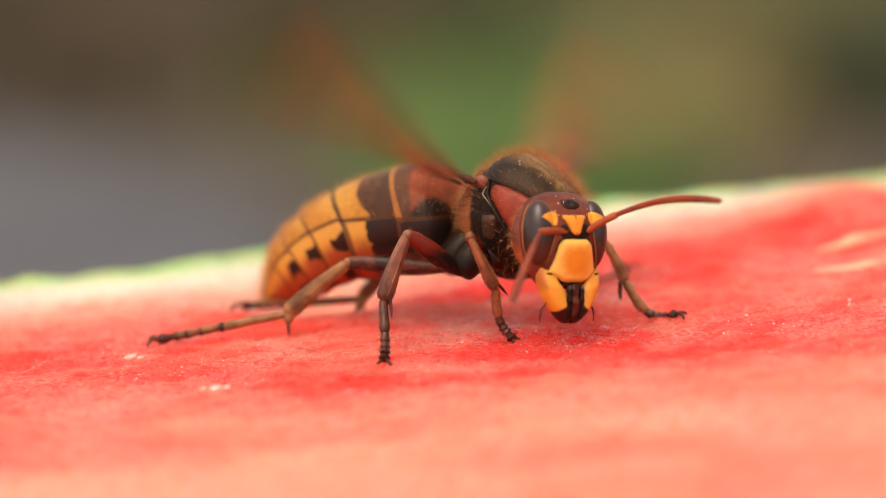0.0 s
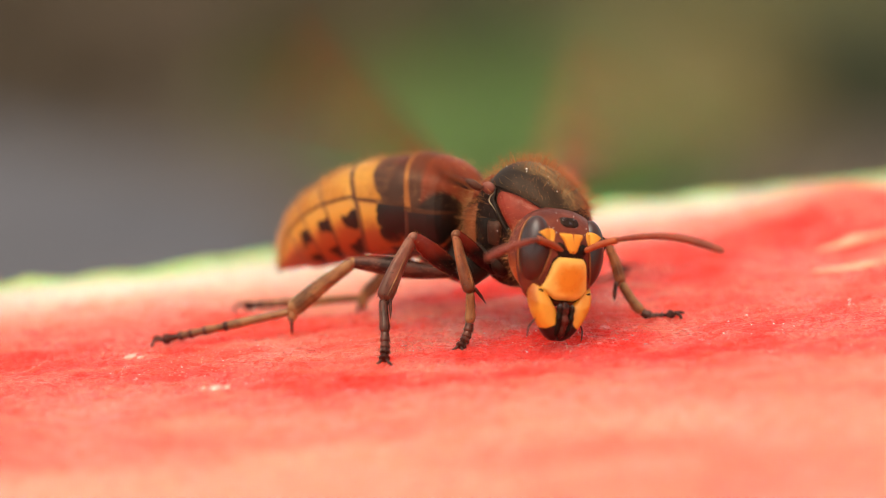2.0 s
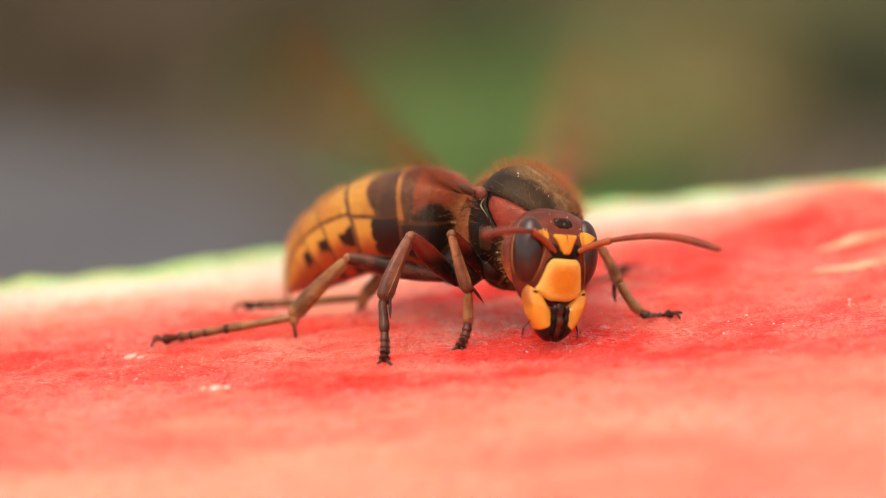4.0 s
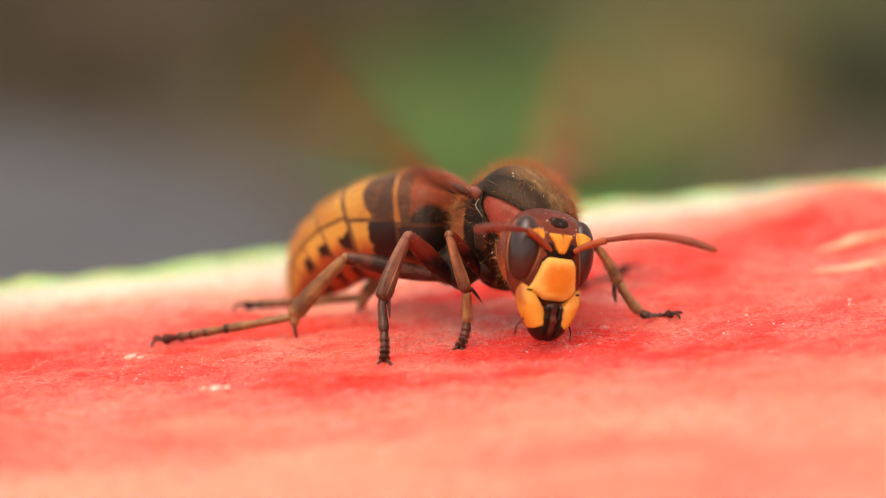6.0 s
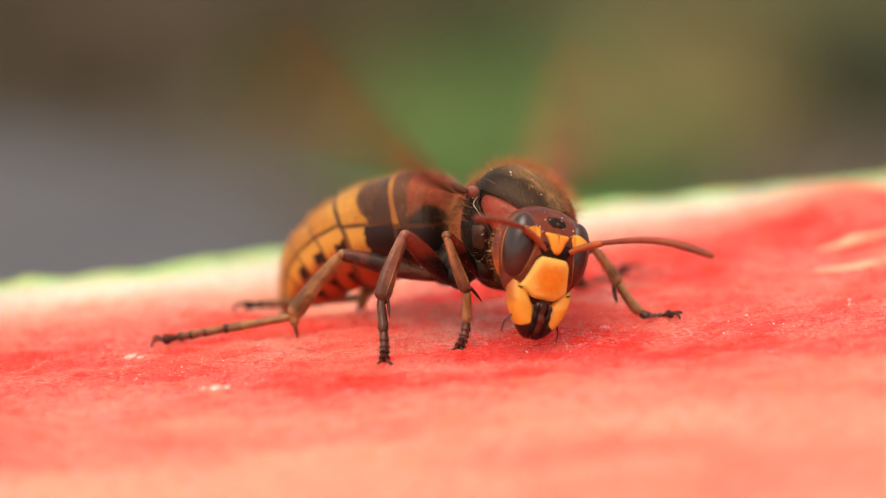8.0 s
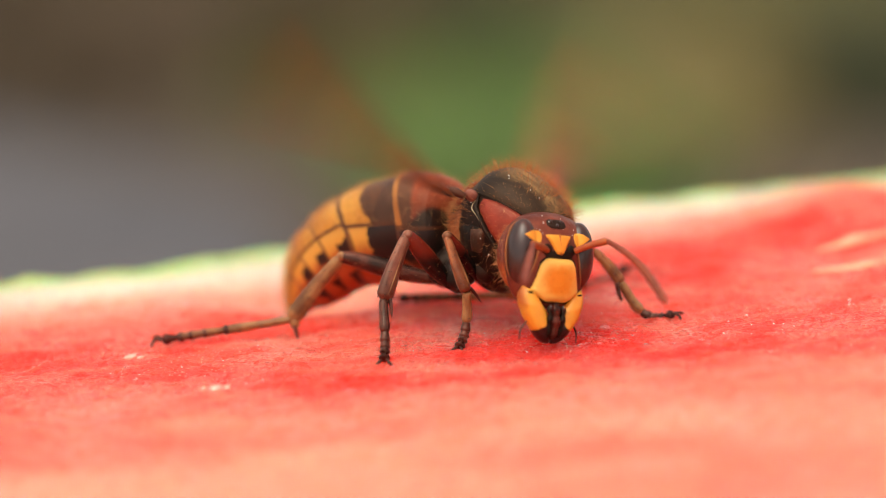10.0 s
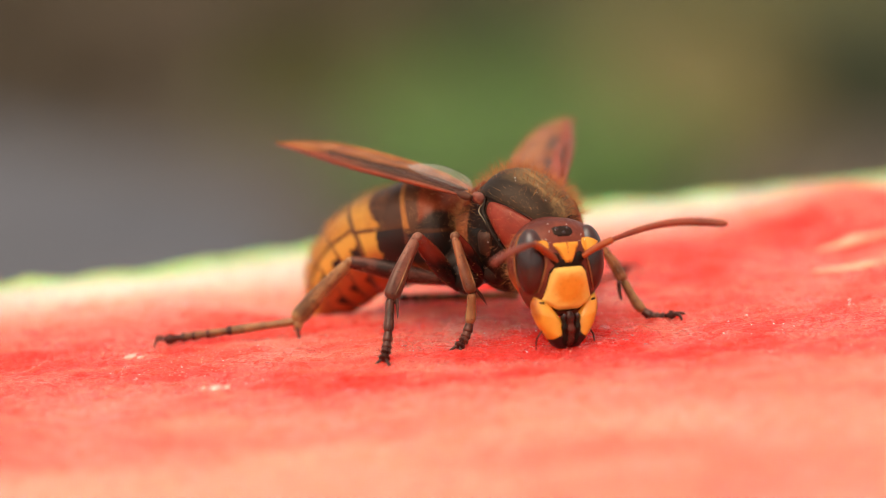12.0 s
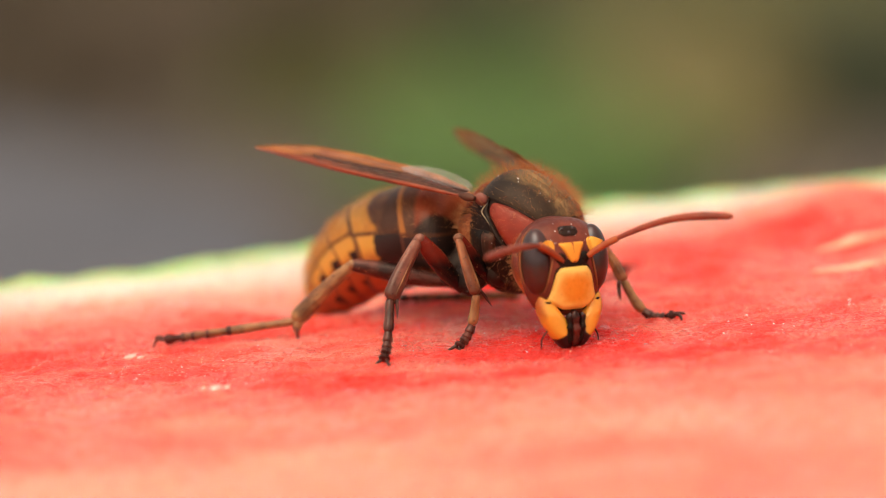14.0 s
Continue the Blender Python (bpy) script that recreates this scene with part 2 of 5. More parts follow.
TERGITE = [
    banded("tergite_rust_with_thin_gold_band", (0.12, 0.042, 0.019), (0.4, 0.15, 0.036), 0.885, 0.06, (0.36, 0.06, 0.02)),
    banded("tergite_dark_front_gold_back", (0.09, 0.034, 0.018), GOLD, 0.47, 0.5),
    banded("tergite_gold", (0.06, 0.025, 0.014), GOLD, -0.5, 0.1),
]
BELLY = (0.36, 0.075, 0.022)


def belly(name, dark_to, spots=True):
    """A belly plate: gold along its upper edge with a dark side spot, orange red underneath with a dark front."""
    s = Shade(name, 0.4)
    u, v = s.uv()
    low = s.math("ABSOLUTE", v)  # 0 at the upper edge, 1 on the midline of the belly
    ripple = s.math("MULTIPLY", s.math("SUBTRACT", s.noise(640, 3.0), 0.5), 0.95)
    wavy = s.math("ADD", low, s.math("MULTIPLY", s.math("SUBTRACT", s.noise(760, 3.0), 0.5), 0.34))
    ahead = s.step(s.math("ADD", u, ripple), dark_to + 0.04, dark_to - 0.04)
    base = s.mix(s.step(wavy, 0.18, 0.42), GOLD, BELLY)
    if spots:
        upper = s.math("MULTIPLY", s.step(wavy, 0.17, 0.21), s.step(wavy, 0.4, 0.34))
    else:
        upper = s.step(wavy, 0.5, 0.38)
    under = s.math("MULTIPLY", s.step(wavy, 0.5, 0.56), s.step(wavy, 0.92, 0.82))
    blot = s.math("MULTIPLY", ahead, s.math("MAXIMUM", upper, under))
    body = s.mix(blot, base, (0.014, 0.007, 0.005))
    seam = s.math("MULTIPLY", s.step(u, 0.88, 0.93), 0.85)
    s.colour(s.mix(seam, body, (0.08, 0.024, 0.011)))
    s.bump(s.noise(4200, 2.0), 0.3, 0.00003)
    return s.m


STERNITE = [belly("belly_plate_mostly_dark", 1.2, False), belly("belly_plate_half_dark", 0.56, False), belly("belly_plate_dark_blotch", 0.52), belly("belly_plate_plain", -0.6)]

# watermelon: u of the map is the distance from the skin, in units of 40 mm
s = Shade("wet_watermelon_flesh", 0.3)
s.b.inputs["Subsurface Weight"].default_value = 0.9
s.b.inputs["Subsurface Radius"].default_value = (1.0, 0.2, 0.12)
s.b.inputs["Subsurface Scale"].default_value = 0.007
u, v = s.uv()
wander = s.math("ADD", u, s.math("MULTIPLY", s.math("SUBTRACT", s.noise(110, 4.0), 0.5), 0.14))
streaky = s.node("ShaderNodeMapping")
streaky.inputs["Scale"].default_value = (0.4, 1.0, 1.0)
s.t.links.new(s.place(), streaky.inputs["Vector"])
juice = s.step(s.noise(85, 4.0, 0.6, streaky.outputs["Vector"]), 0.4, 0.6)
fibre = s.step(s.noise(420, 5.0, 0.7, streaky.outputs["Vector"], 0.6), 0.5, 0.72)
blotch = s.step(s.noise(150, 3.0, 0.55, streaky.outputs["Vector"]), 0.5, 0.66)
# flesh cells with thin walls, plain to see where the cut is dry, smooth where juice stands
cell = s.step(s.cells(2300, "DISTANCE_TO_EDGE"), 0.0, 0.16)
dry = s.step(s.noise(140, 3.0), 0.42, 0.6)
red = s.mix(juice, (0.87, 0.042, 0.035), (0.89, 0.084, 0.063))
red = s.mix(s.math("MULTIPLY", fibre, 0.5), red, (0.93, 0.24, 0.17))
red = s.mix(s.math("MULTIPLY", blotch, 0.5), red, (0.93, 0.22, 0.16))
red = s.mix(s.math("MULTIPLY", s.math("MULTIPLY", cell, dry), 0.42), red, (0.94, 0.32, 0.25))
# the bitten hollow under the jaws, full of juice; the shadow's deep red is painted in
spot = s.node("ShaderNodeSeparateXYZ")
s.t.links.new(s.place(), spot.inputs[0])
ax = s.math("DIVIDE", s.math("SUBTRACT", spot.outputs[0], (6.5 - 33.7) * MM), 8.5 * MM)
ay = s.math("DIVIDE", s.math("SUBTRACT", spot.outputs[1], (-1.0 + 96.2) * MM), 5.0 * MM)
bite_shade = s.math("ADD", s.math("SQRT", s.math("ADD", s.math("MULTIPLY", ax, ax), s.math("MULTIPLY", ay, ay))), s.math("MULTIPLY", s.math("SUBTRACT", s.noise(230, 4.0), 0.5), 1.2))
bite_shade = s.step(bite_shade, 1.05, 0.6)
red = s.mix(s.math("MULTIPLY", bite_shade, 0.85), red, (0.88, 0.03, 0.024))
# flesh paler towards the front, in uneven clouds
front_pale = s.step(s.math("ADD", v, s.math("MULTIPLY", s.math("SUBTRACT", s.noise(60, 3.0), 0.5), 0.3)), 0.42, 0.7)
cloud = s.step(s.noise(95, 4.0, 0.6, streaky.outputs["Vector"]), 0.36, 0.62)
red = s.mix(s.math("MULTIPLY", front_pale, s.math("ADD", 0.42, s.math("MULTIPLY", cloud, 0.5))), red, (0.92, 0.31, 0.21))
pith = s.mix(s.step(wander, 0.17, 0.32), (0.75, 0.64, 0.52), s.mix(s.step(wander, 0.27, 0.56), (0.9, 0.34, 0.25), red))
rind = s.mix(s.step(u, 0.06, 0.15), (0.4, 0.6, 0.22), pith)
s.colour(rind)
s.put(s.b.inputs["Specular IOR Level"], s.math("ADD", 0.03, s.math("MULTIPLY", s.math("MULTIPLY", dry, s.math("SUBTRACT", 1.0, s.math("MULTIPLY", bite_shade, 0.7))), 0.15)))
s.put(s.b.inputs["Roughness"], s.math("ADD", 0.2, s.math("MULTIPLY", s.step(s.noise(900, 3.0), 0.35, 0.65), 0.3)))
fine = s.math("ADD", s.math("MULTIPLY", cell, s.math("ADD", s.math("MULTIPLY", dry, 0.55), 0.12)), s.math("MULTIPLY", s.noise(3000, 2.0), 0.3))
s.bump(s.math("ADD", fine, s.math("MULTIPLY", s.noise(520, 4.0, 0.62), 0.9)), 1.0, 0.0009)
FLESH = s.m
s = Shade("dark_green_melon_skin", 0.35)
s.colour(s.mix(s.step(s.noise(40, 4.0), 0.42, 0.58), (0.02, 0.07, 0.018), (0.1, 0.2, 0.05)))
SKIN = s.m
s = Shade("pale_melon_fibre", 0.35)
s.b.inputs["Subsurface Weight"].default_value = 0.3
s.b.inputs["Subsurface Scale"].default_value = 0.001
s.colour(s.mix(s.noise(500, 3.0), (0.93, 0.52, 0.34), (0.92, 0.36, 0.22)))
FIBRE = s.m
s = Shade("clear_melon_juice", 0.04, Transmission_Weight=0.85, IOR=1.4)
s.colour((1.0, 0.8, 0.76))
JUICE = s.m
# pale flesh grains; the whitest share stands in for sparkles of the wet cut
s = Shade("pale_flesh_grain_painted_glint", 0.1)
s.colour(s.mix(s.step(s.node("ShaderNodeNewGeometry").outputs["Random Per Island"], 0.84, 0.88), (0.95, 0.36, 0.29), (0.95, 0.84, 0.8)))
s.b.inputs["Specular IOR Level"].default_value = 0.9
s.b.inputs["Subsurface Weight"].default_value = 0.3
s.b.inputs["Subsurface Scale"].default_value = 0.0005
GLINT_GRAIN = s.m

# pale flesh crumb, light enough to stand in for a sun glint too
s = Shade("pale_crumb_and_glint", 0.12)
s.b.inputs["Specular IOR Level"].default_value = 0.8
s.b.inputs["Subsurface Weight"].default_value = 0.4
s.b.inputs["Subsurface Scale"].default_value = 0.0005
s.colour(s.mix(s.noise(2500, 3.0), (0.94, 0.5, 0.41), (0.93, 0.29, 0.22)))
s.bump(s.noise(5000, 2.0), 0.5, 0.0001)
CRUMB_GLINT = s.m

# garden ground
s = Shade("garden_soil", 0.9)
s.colour(s.mix(s.step(s.noise(9, 5.0), 0.35, 0.68), (0.072, 0.054, 0.038), (0.106, 0.075, 0.055)))
s.bump(s.noise(120, 5.0), 0.8, 0.01)
SOIL = s.m
s = Shade("grey_stone_slab", 0.8)
s.colour(s.mix(s.step(s.noise(30, 5.0), 0.35, 0.7), (0.062, 0.062, 0.074), (0.084, 0.08, 0.089)))
s.bump(s.noise(220, 4.0), 0.5, 0.003)
STONE = s.m


def leafy(name, one, two):
    s = Shade(name, 0.5)
    s.b.inputs["Subsurface Weight"].default_value = 0.0
    s.colour(s.mix(s.node("ShaderNodeNewGeometry").outputs["Random Per Island"], one, two))
    return s.m


GRASS = leafy("fresh_grass_blade", (0.083, 0.16, 0.031), (0.116, 0.188, 0.043))
OLIVE = leafy("olive_leaf", (0.094, 0.097, 0.026), (0.134, 0.114, 0.036))
DEEP = leafy("deep_green_leaf", (0.056, 0.07, 0.031), (0.09, 0.088, 0.043))
DRY = leafy("dry_brown_leaf", (0.21, 0.18, 0.068), (0.31, 0.235, 0.105))
UMBER = leafy("umber_leaf", (0.086, 0.064, 0.036), (0.13, 0.083, 0.05))


# ---- mesh helpers (millimetres in, metres out) ----
def solid(name, verts, faces, material, uvs=None, smooth=True):
    me = bpy.data.meshes.new(name)
    me.from_pydata([tuple(c * MM for c in v) for v in verts], [], faces)
    if uvs is not None:
        layer = me.uv_layers.new(name="map")
        for loop in me.loops:
            layer.data[loop.index].uv = uvs[loop.vertex_index]
    if smooth:
        me.polygons.foreach_set("use_smooth", [True] * len(me.polygons))
    me.materials.append(material)
    me.update()
    return me


def part(name, me, parent, label=""):
    ob = new(name, me)
    ob.parent = parent
    uncounted = name in ("fur", "side_fur", "head_hair", "ring_hair", "bristles", "grain")
    return tagged(ob, label, kind="stuff" if uncounted else "")


def glide(rows, count):
    """A smooth curve through the rows of numbers: `count` samples."""
    pts = np.array(rows, float)
    out = []
    for k in range(count):
        f = k / (count - 1) * (len(pts) - 1)
        i = min(int(f), len(pts) - 2)
        w = f - i
        a, b, c, d = pts[max(i - 1, 0)], pts[i], pts[i + 1], pts[min(i + 2, len(pts) - 1)]
        out.append(0.5 * ((2 * b) + (c - a) * w + (2 * a - 5 * b + 4 * c - d) * w * w + (3 * b - a - 3 * c + d) * w ** 3))
    return np.array(out)


def join(*pieces):
    """Several (verts, faces) in one."""
    verts, faces = [], []
    for v, f in pieces:
        base = len(verts)
        verts += [tuple(p) for p in v]
        faces += [tuple(base + i for i in q) for q in f]
    return verts, faces


def loft(stations, n=28, rings=40):
    """A closed body along x; stations: x, z of the axis, half width, height above, height below."""
    rows = glide(stations, rings)
    verts, faces = [], []
    for x, zc, w, up, down in rows:
        for k in range(n):
            a = 2 * math.pi * k / n
            h = up if math.cos(a) > 0 else down
            verts.append((x, max(w, 0.02) * math.sin(a), zc + max(h, 0.02) * math.cos(a)))
    for i in range(rings - 1):
        for k in range(n):
            q = (i * n + k, i * n + (k + 1) % n, (i + 1) * n + (k + 1) % n, (i + 1) * n + k)
            faces.append(q)
    faces.append(tuple(range(n - 1, -1, -1)))
    faces.append(tuple((rings - 1) * n + k for k in range(n)))
    return verts, faces


def tube(path, radii, n=10, samples=18, flat=1.0):
    """A tapered tube along a smooth path, closed at both ends."""
    pts = glide(path, samples)
    rad = glide([[r] for r in radii], samples)[:, 0]
    verts, faces = [], []
    side = None
    for i, p in enumerate(pts):
        d = pts[min(i + 1, samples - 1)] - pts[max(i - 1, 0)]
        d = Vector(d).normalized()
        if side is None:
            side = d.cross(Vector((0, 0, 1)))
            if side.length < 0.1:
                side = d.cross(Vector((0, 1, 0)))
        side = (side - d * side.dot(d)).normalized()
        up = d.cross(side)
        for k in range(n):
            a = 2 * math.pi * k / n
            verts.append(tuple(Vector(p) + float(rad[i]) * (side * math.cos(a) * flat + up * math.sin(a))))
    for i in range(samples - 1):
        for k in range(n):
            faces.append((i * n + k, i * n + (k + 1) % n, (i + 1) * n + (k + 1) % n, (i + 1) * n + k))
    faces.append(tuple(range(n - 1, -1, -1)))
    faces.append(tuple((samples - 1) * n + k for k in range(n)))
    return verts, faces


def egg(centre, radii, turn=(0, 0, 0), nu=24, nv=16):
    """An ellipsoid, turned by Euler degrees."""
    m = Euler([radians(a) for a in turn]).to_matrix()
    verts = [tuple(Vector(centre) + m @ Vector((0, 0, radii[2])))]
    for j in range(1, nv):
        b = math.pi * j / nv
        for k in range(nu):
            a = 2 * math.pi * k / nu
            verts.append(tuple(Vector(centre) + m @ Vector((radii[0] * math.sin(b) * math.cos(a), radii[1] * math.sin(b) * math.sin(a), radii[2] * math.cos(b)))))
    verts.append(tuple(Vector(centre) + m @ Vector((0, 0, -radii[2]))))
    faces = [(0, 1 + k, 1 + (k + 1) % nu) for k in range(nu)]
    for j in range(nv - 2):
        for k in range(nu):
            faces.append((1 + j * nu + k, 1 + (j + 1) * nu + k, 1 + (j + 1) * nu + (k + 1) % nu, 1 + j * nu + (k + 1) % nu))
    last = len(verts) - 1
    faces += [(last, 1 + (nv - 2) * nu + (k + 1) % nu, 1 + (nv - 2) * nu + k) for k in range(nu)]
    return verts, faces


def hairs(spots, length, spread, thick, rng, bend=0.25):
    """Thin curved three-sided spikes; spots: (place, normal) pairs."""
    verts, faces = [], []
    for p, nrm in spots:
        d = (Vector(nrm).normalized() + spread * Vector((rng.gauss(0, 1), rng.gauss(0, 1), rng.gauss(0, 1)))).normalized()
        ln = length * rng.uniform(0.5, 1.25)
        side = d.cross(Vector((0.3, 0.2, 1))).normalized()
        up = d.cross(side)
        mid = Vector(p) + d * ln * 0.55
        tip = Vector(p) + d * ln + (side * rng.gauss(0, 1) + Vector((0, 0, -0.4))) * ln * bend
        base = len(verts)
        for c, r in ((Vector(p) - d * 0.05, thick), (mid, thick * 0.75)):
            for k in range(3):
                a = 2.0944 * k
                verts.append(tuple(c + r * (side * math.cos(a) + up * math.sin(a))))
        verts.append(tuple(tip))
        for k in range(3):
            j = (k + 1) % 3
            faces.append((base + k, base + j, base + 3 + j, base + 3 + k))
            faces.append((base + 3 + k, base + 3 + j, base + 6))
    return verts, faces


def surface_spots(verts, faces, count, rng, keep):
    """Random places with normals on the side quads of a lofted body where keep(place, normal) holds."""
    quads = [f for f in faces if len(f) == 4]
    areas = []
    for f in quads:
        a, b, c, d = (Vector(verts[i]) for i in f)
        areas.append(((c - a).cross(d - b)).length)
    picks = rng.choices(range(len(quads)), weights=areas, k=count * 3)
    out = []
    for i in picks:
        a, b, c, d = (Vector(verts[k]) for k in quads[i])
        s_, t_ = rng.random(), rng.random()
        p = (a * (1 - s_) + b * s_) * (1 - t_) + (d * (1 - s_) + c * s_) * t_
        nrm = (c - a).cross(d - b).normalized()
        centre = Vector((p.x, 0, 0))
        if nrm.dot(p - centre) < 0:
            nrm = -nrm
        if keep(p, nrm):
            out.append((p, nrm))
        if len(out) >= count:
            break
    return out


# ---- the half watermelon: cut face up, lying on the ground ----
MELON = (33.7, -96.2)
MELON_A, MELON_B, MELON_TURN = 155.0, 135.0, radians(14.8)
MELON_DEEP = 108.0


def melon_edge(px_, py_, a):
    """How far from (px_, py_) in the direction a the skin lies, in plan."""
    ct, st = math.cos(MELON_TURN), math.sin(MELON_TURN)
    dx, dy = math.cos(a), math.sin(a)
    ox, oy = px_ - MELON[0], py_ - MELON[1]
    lx, ly = (ox * ct + oy * st) / MELON_A, (-ox * st + oy * ct) / MELON_B
    mx, my = (dx * ct + dy * st) / MELON_A, (-dx * st + dy * ct) / MELON_B
    aa, bb, cc = mx * mx + my * my, lx * mx + ly * my, lx * lx + ly * ly - 1
    return (-bb + math.sqrt(bb * bb - aa * cc)) / aa


def melon_level(x, y):
    """Uneven height of the cut face, level where the hornet stands."""
    r = math.hypot(x - 2, y - 3)
    far = min(1.0, max(0.0, (r - 14) / 18))
    lump = noise.noise(Vector((x * 0.045, y * 0.045, 3.1))) * 0.9 + noise.noise(Vector((x * 0.13, y * 0.13, 7.7))) * 0.35
    hill = 1.5 * math.exp(-((x - 27) / 7) ** 2 - ((y - 29) / 5) ** 2)
    fine = noise.noise(Vector((x * 0.7, y * 0.7, 1.3))) * 0.16 + noise.noise(Vector((x * 1.7, y * 1.7, 5.3))) * 0.12
    dip = -2.0 * math.exp(-((x + 7) / 4.5) ** 2 - ((y - 16) / 4) ** 2)
    return far * lump * 0.7 + hill + dip + fine - 0.04


def build_melon():
    root = new("watermelon_half")
    root.location = (MELON[0] * MM, MELON[1] * MM, -MELON_DEEP * MM)
    tagged(root, "half watermelon with wet red flesh and pale rind, cut face up", "watermelon")
    rays, steps = 420, 200
    verts, uvs, faces = [], [], []
    ox, oy = 2.0, 3.0
    shift = (MELON[0], MELON[1], -MELON_DEEP)

    def add(x, y, z, edge):
        verts.append((x - shift[0], y - shift[1], z - shift[2]))
        uvs.append((edge / 40.0, min(1.0, max(0.0, (20.0 - y) / 60.0))))

    add(ox, oy, melon_level(ox, oy), 30)
    reach = [melon_edge(ox, oy, 2 * math.pi * k / rays) for k in range(rays)]
    for i in range(1, steps + 1):
        f = i / steps
        for k in range(rays):
            a = 2 * math.pi * k / rays
            far = reach[k]
            near = min(60.0, 0.82 * far)
            d = near * f / 0.82 if f < 0.82 else near + (far - near) * ((f - 0.82) / 0.18) ** (1.0 + 0.5 * min(1.0, (far - near) / 40))
            x, y = ox + d * math.cos(a), oy + d * math.sin(a)
            edge = far - d
            z = melon_level(x, y) - 0.7 * max(0.0, 1 - edge / 1.6) ** 2
            z += 0.6 * max(0.0, 1 - abs(edge - 2.5) / 2.5) * noise.noise(Vector((x * 0.3, y * 0.3, 2.2)))
            add(x, y, z, edge)
    for k in range(rays):
        faces.append((0, 1 + k, 1 + (k + 1) % rays))
    for i in range(steps - 1):
        for k in range(rays):
            j = (k + 1) % rays
            faces.append((1 + i * rays + k, 1 + (i + 1) * rays + k, 1 + (i + 1) * rays + j, 1 + i * rays + j))
    part("flesh", solid("flesh", verts, faces, FLESH, uvs), root, "wet red cut watermelon flesh fading to a pale rind")
    # skin bowl
    verts, faces = [], []
    rays, rows = 160, 24
    ct, st = math.cos(MELON_TURN), math.sin(MELON_TURN)
    for i in range(rows + 1):
        b = (math.pi / 2) * i / rows * 0.985
        for k in range(rays):
            a = 2 * math.pi * k / rays
            lx, ly = MELON_A * math.cos(b) * math.cos(a), MELON_B * math.cos(b) * math.sin(a)
            x, y = lx * ct - ly * st, lx * st + ly * ct
            z = -0.75 - (MELON_DEEP - 0.75) * math.sin(b)
            if i == 0:
                z = melon_level(x + MELON[0], y + MELON[1]) - 0.72
            verts.append((x, y, z + MELON_DEEP))
    for i in range(rows):
        for k in range(rays):
            j = (k + 1) % rays
            faces.append((i * rays + k, i * rays + j, (i + 1) * rays + j, (i + 1) * rays + k))
    faces.append(tuple(rows * rays + k for k in range(rays)))
    part("skin", solid("skin", verts, faces, SKIN), root, "dark green striped outer skin")
    # pale fibres torn up from the flesh
    rng = random.Random(4)
    for x, y, ln, dy, wd in ((26.4, 18.7, 5.2, 3.0, 0.55), (25.6, 12.5, 5.4, 1.9, 0.5), (30.0, 14.0, 3.5, 1.2, 0.4)):
        path, rad = [], []
        for k in range(7):
            f = k / 6
            px_, py_ = x + (f - 0.5) * ln, y + (f - 0.5) * dy + rng.uniform(-0.2, 0.2)
            path.append((px_ - shift[0], py_ - shift[1], melon_level(px_, py_) + 0.06 - shift[2]))
            rad.append(0.05 + wd * 0.3 * math.sin(math.pi * min(1, max(0, f))) * rng.uniform(0.7, 1.2))
        v, f = tube(path, rad, 10, 24, 2.6)
        part("pale_fibre", solid("pale_fibre", v, f, FIBRE), root, "pale yellowish strand of flesh")
    # pale grains in drifts as painted glints of the wet flesh, and a few larger beads of juice
    pieces = []
    while len(pieces) < 1600:
        x, y = rng.uniform(-26, 34), rng.gauss(-1.0, 4.2)
        if noise.noise(Vector((x * 0.16, y * 0.3, 4.4))) < rng.uniform(-0.3, 0.5):
            continue
        r = 0.016 + 0.05 * rng.random() ** 3
        pieces.append(egg((x - shift[0], y - shift[1], melon_level(x, y) - shift[2] + r * 0.3), (r * rng.uniform(0.8, 1.6), r * rng.uniform(0.8, 1.4), r * 0.7), (rng.uniform(-30, 30), rng.uniform(-30, 30), rng.uniform(0, 180)), 7, 5))
    part("grain", solid("grain", *join(*pieces), GLINT_GRAIN), root, "tiny pale grains of flesh standing in for wet glints")
    # flesh crumbs; the pair at x -18 stands in for a sun glint
    for x, y, r in ((-13.2, -6.6, 0.5), (-12.6, -6.2, 0.32), (-13.9, -6.9, 0.28), (-18.6, 2.2, 0.42), (-18.0, 2.0, 0.26)):
        part("crumb", solid("crumb", *egg((x - shift[0], y - shift[1], melon_level(x, y) - shift[2] + r * 0.12), (r * 0.95, r * 0.65, r * 0.42), (8, -6, 20), 18, 12), CRUMB_GLINT), root, "pale wet crumb of flesh with a bright glint painted in")
    for x, y, r in ((-5.4, -9.7, 0.4), (9.6, 1.0, 0.35), (16.2, 1.0, 0.3)):
        part("juice_bead", solid("juice_bead", *egg((x - shift[0], y - shift[1], melon_level(x, y) - shift[2] + r * 0.1), (r, r * 0.8, r * 0.45), (0, 0, 20), 20, 12), JUICE), root, "clear bead of juice on the flesh")
    for k in range(34):
        x, y = (rng.gauss(11.5, 3.2), rng.gauss(-1.8, 1.6)) if k % 2 else (rng.gauss(-9, 6), rng.gauss(-5.0, 2.2))
        r = rng.uniform(0.07, 0.17)
        part("juice_bead", solid("juice_bead", *egg((x - shift[0], y - shift[1], melon_level(x, y) - shift[2] + r * 0.12), (r * rng.uniform(1, 1.8), r, r * 0.5), (0, 0, rng.uniform(0, 180)), 14, 8), JUICE), root, "clear bead of juice on the flesh")
    return root


build_melon()


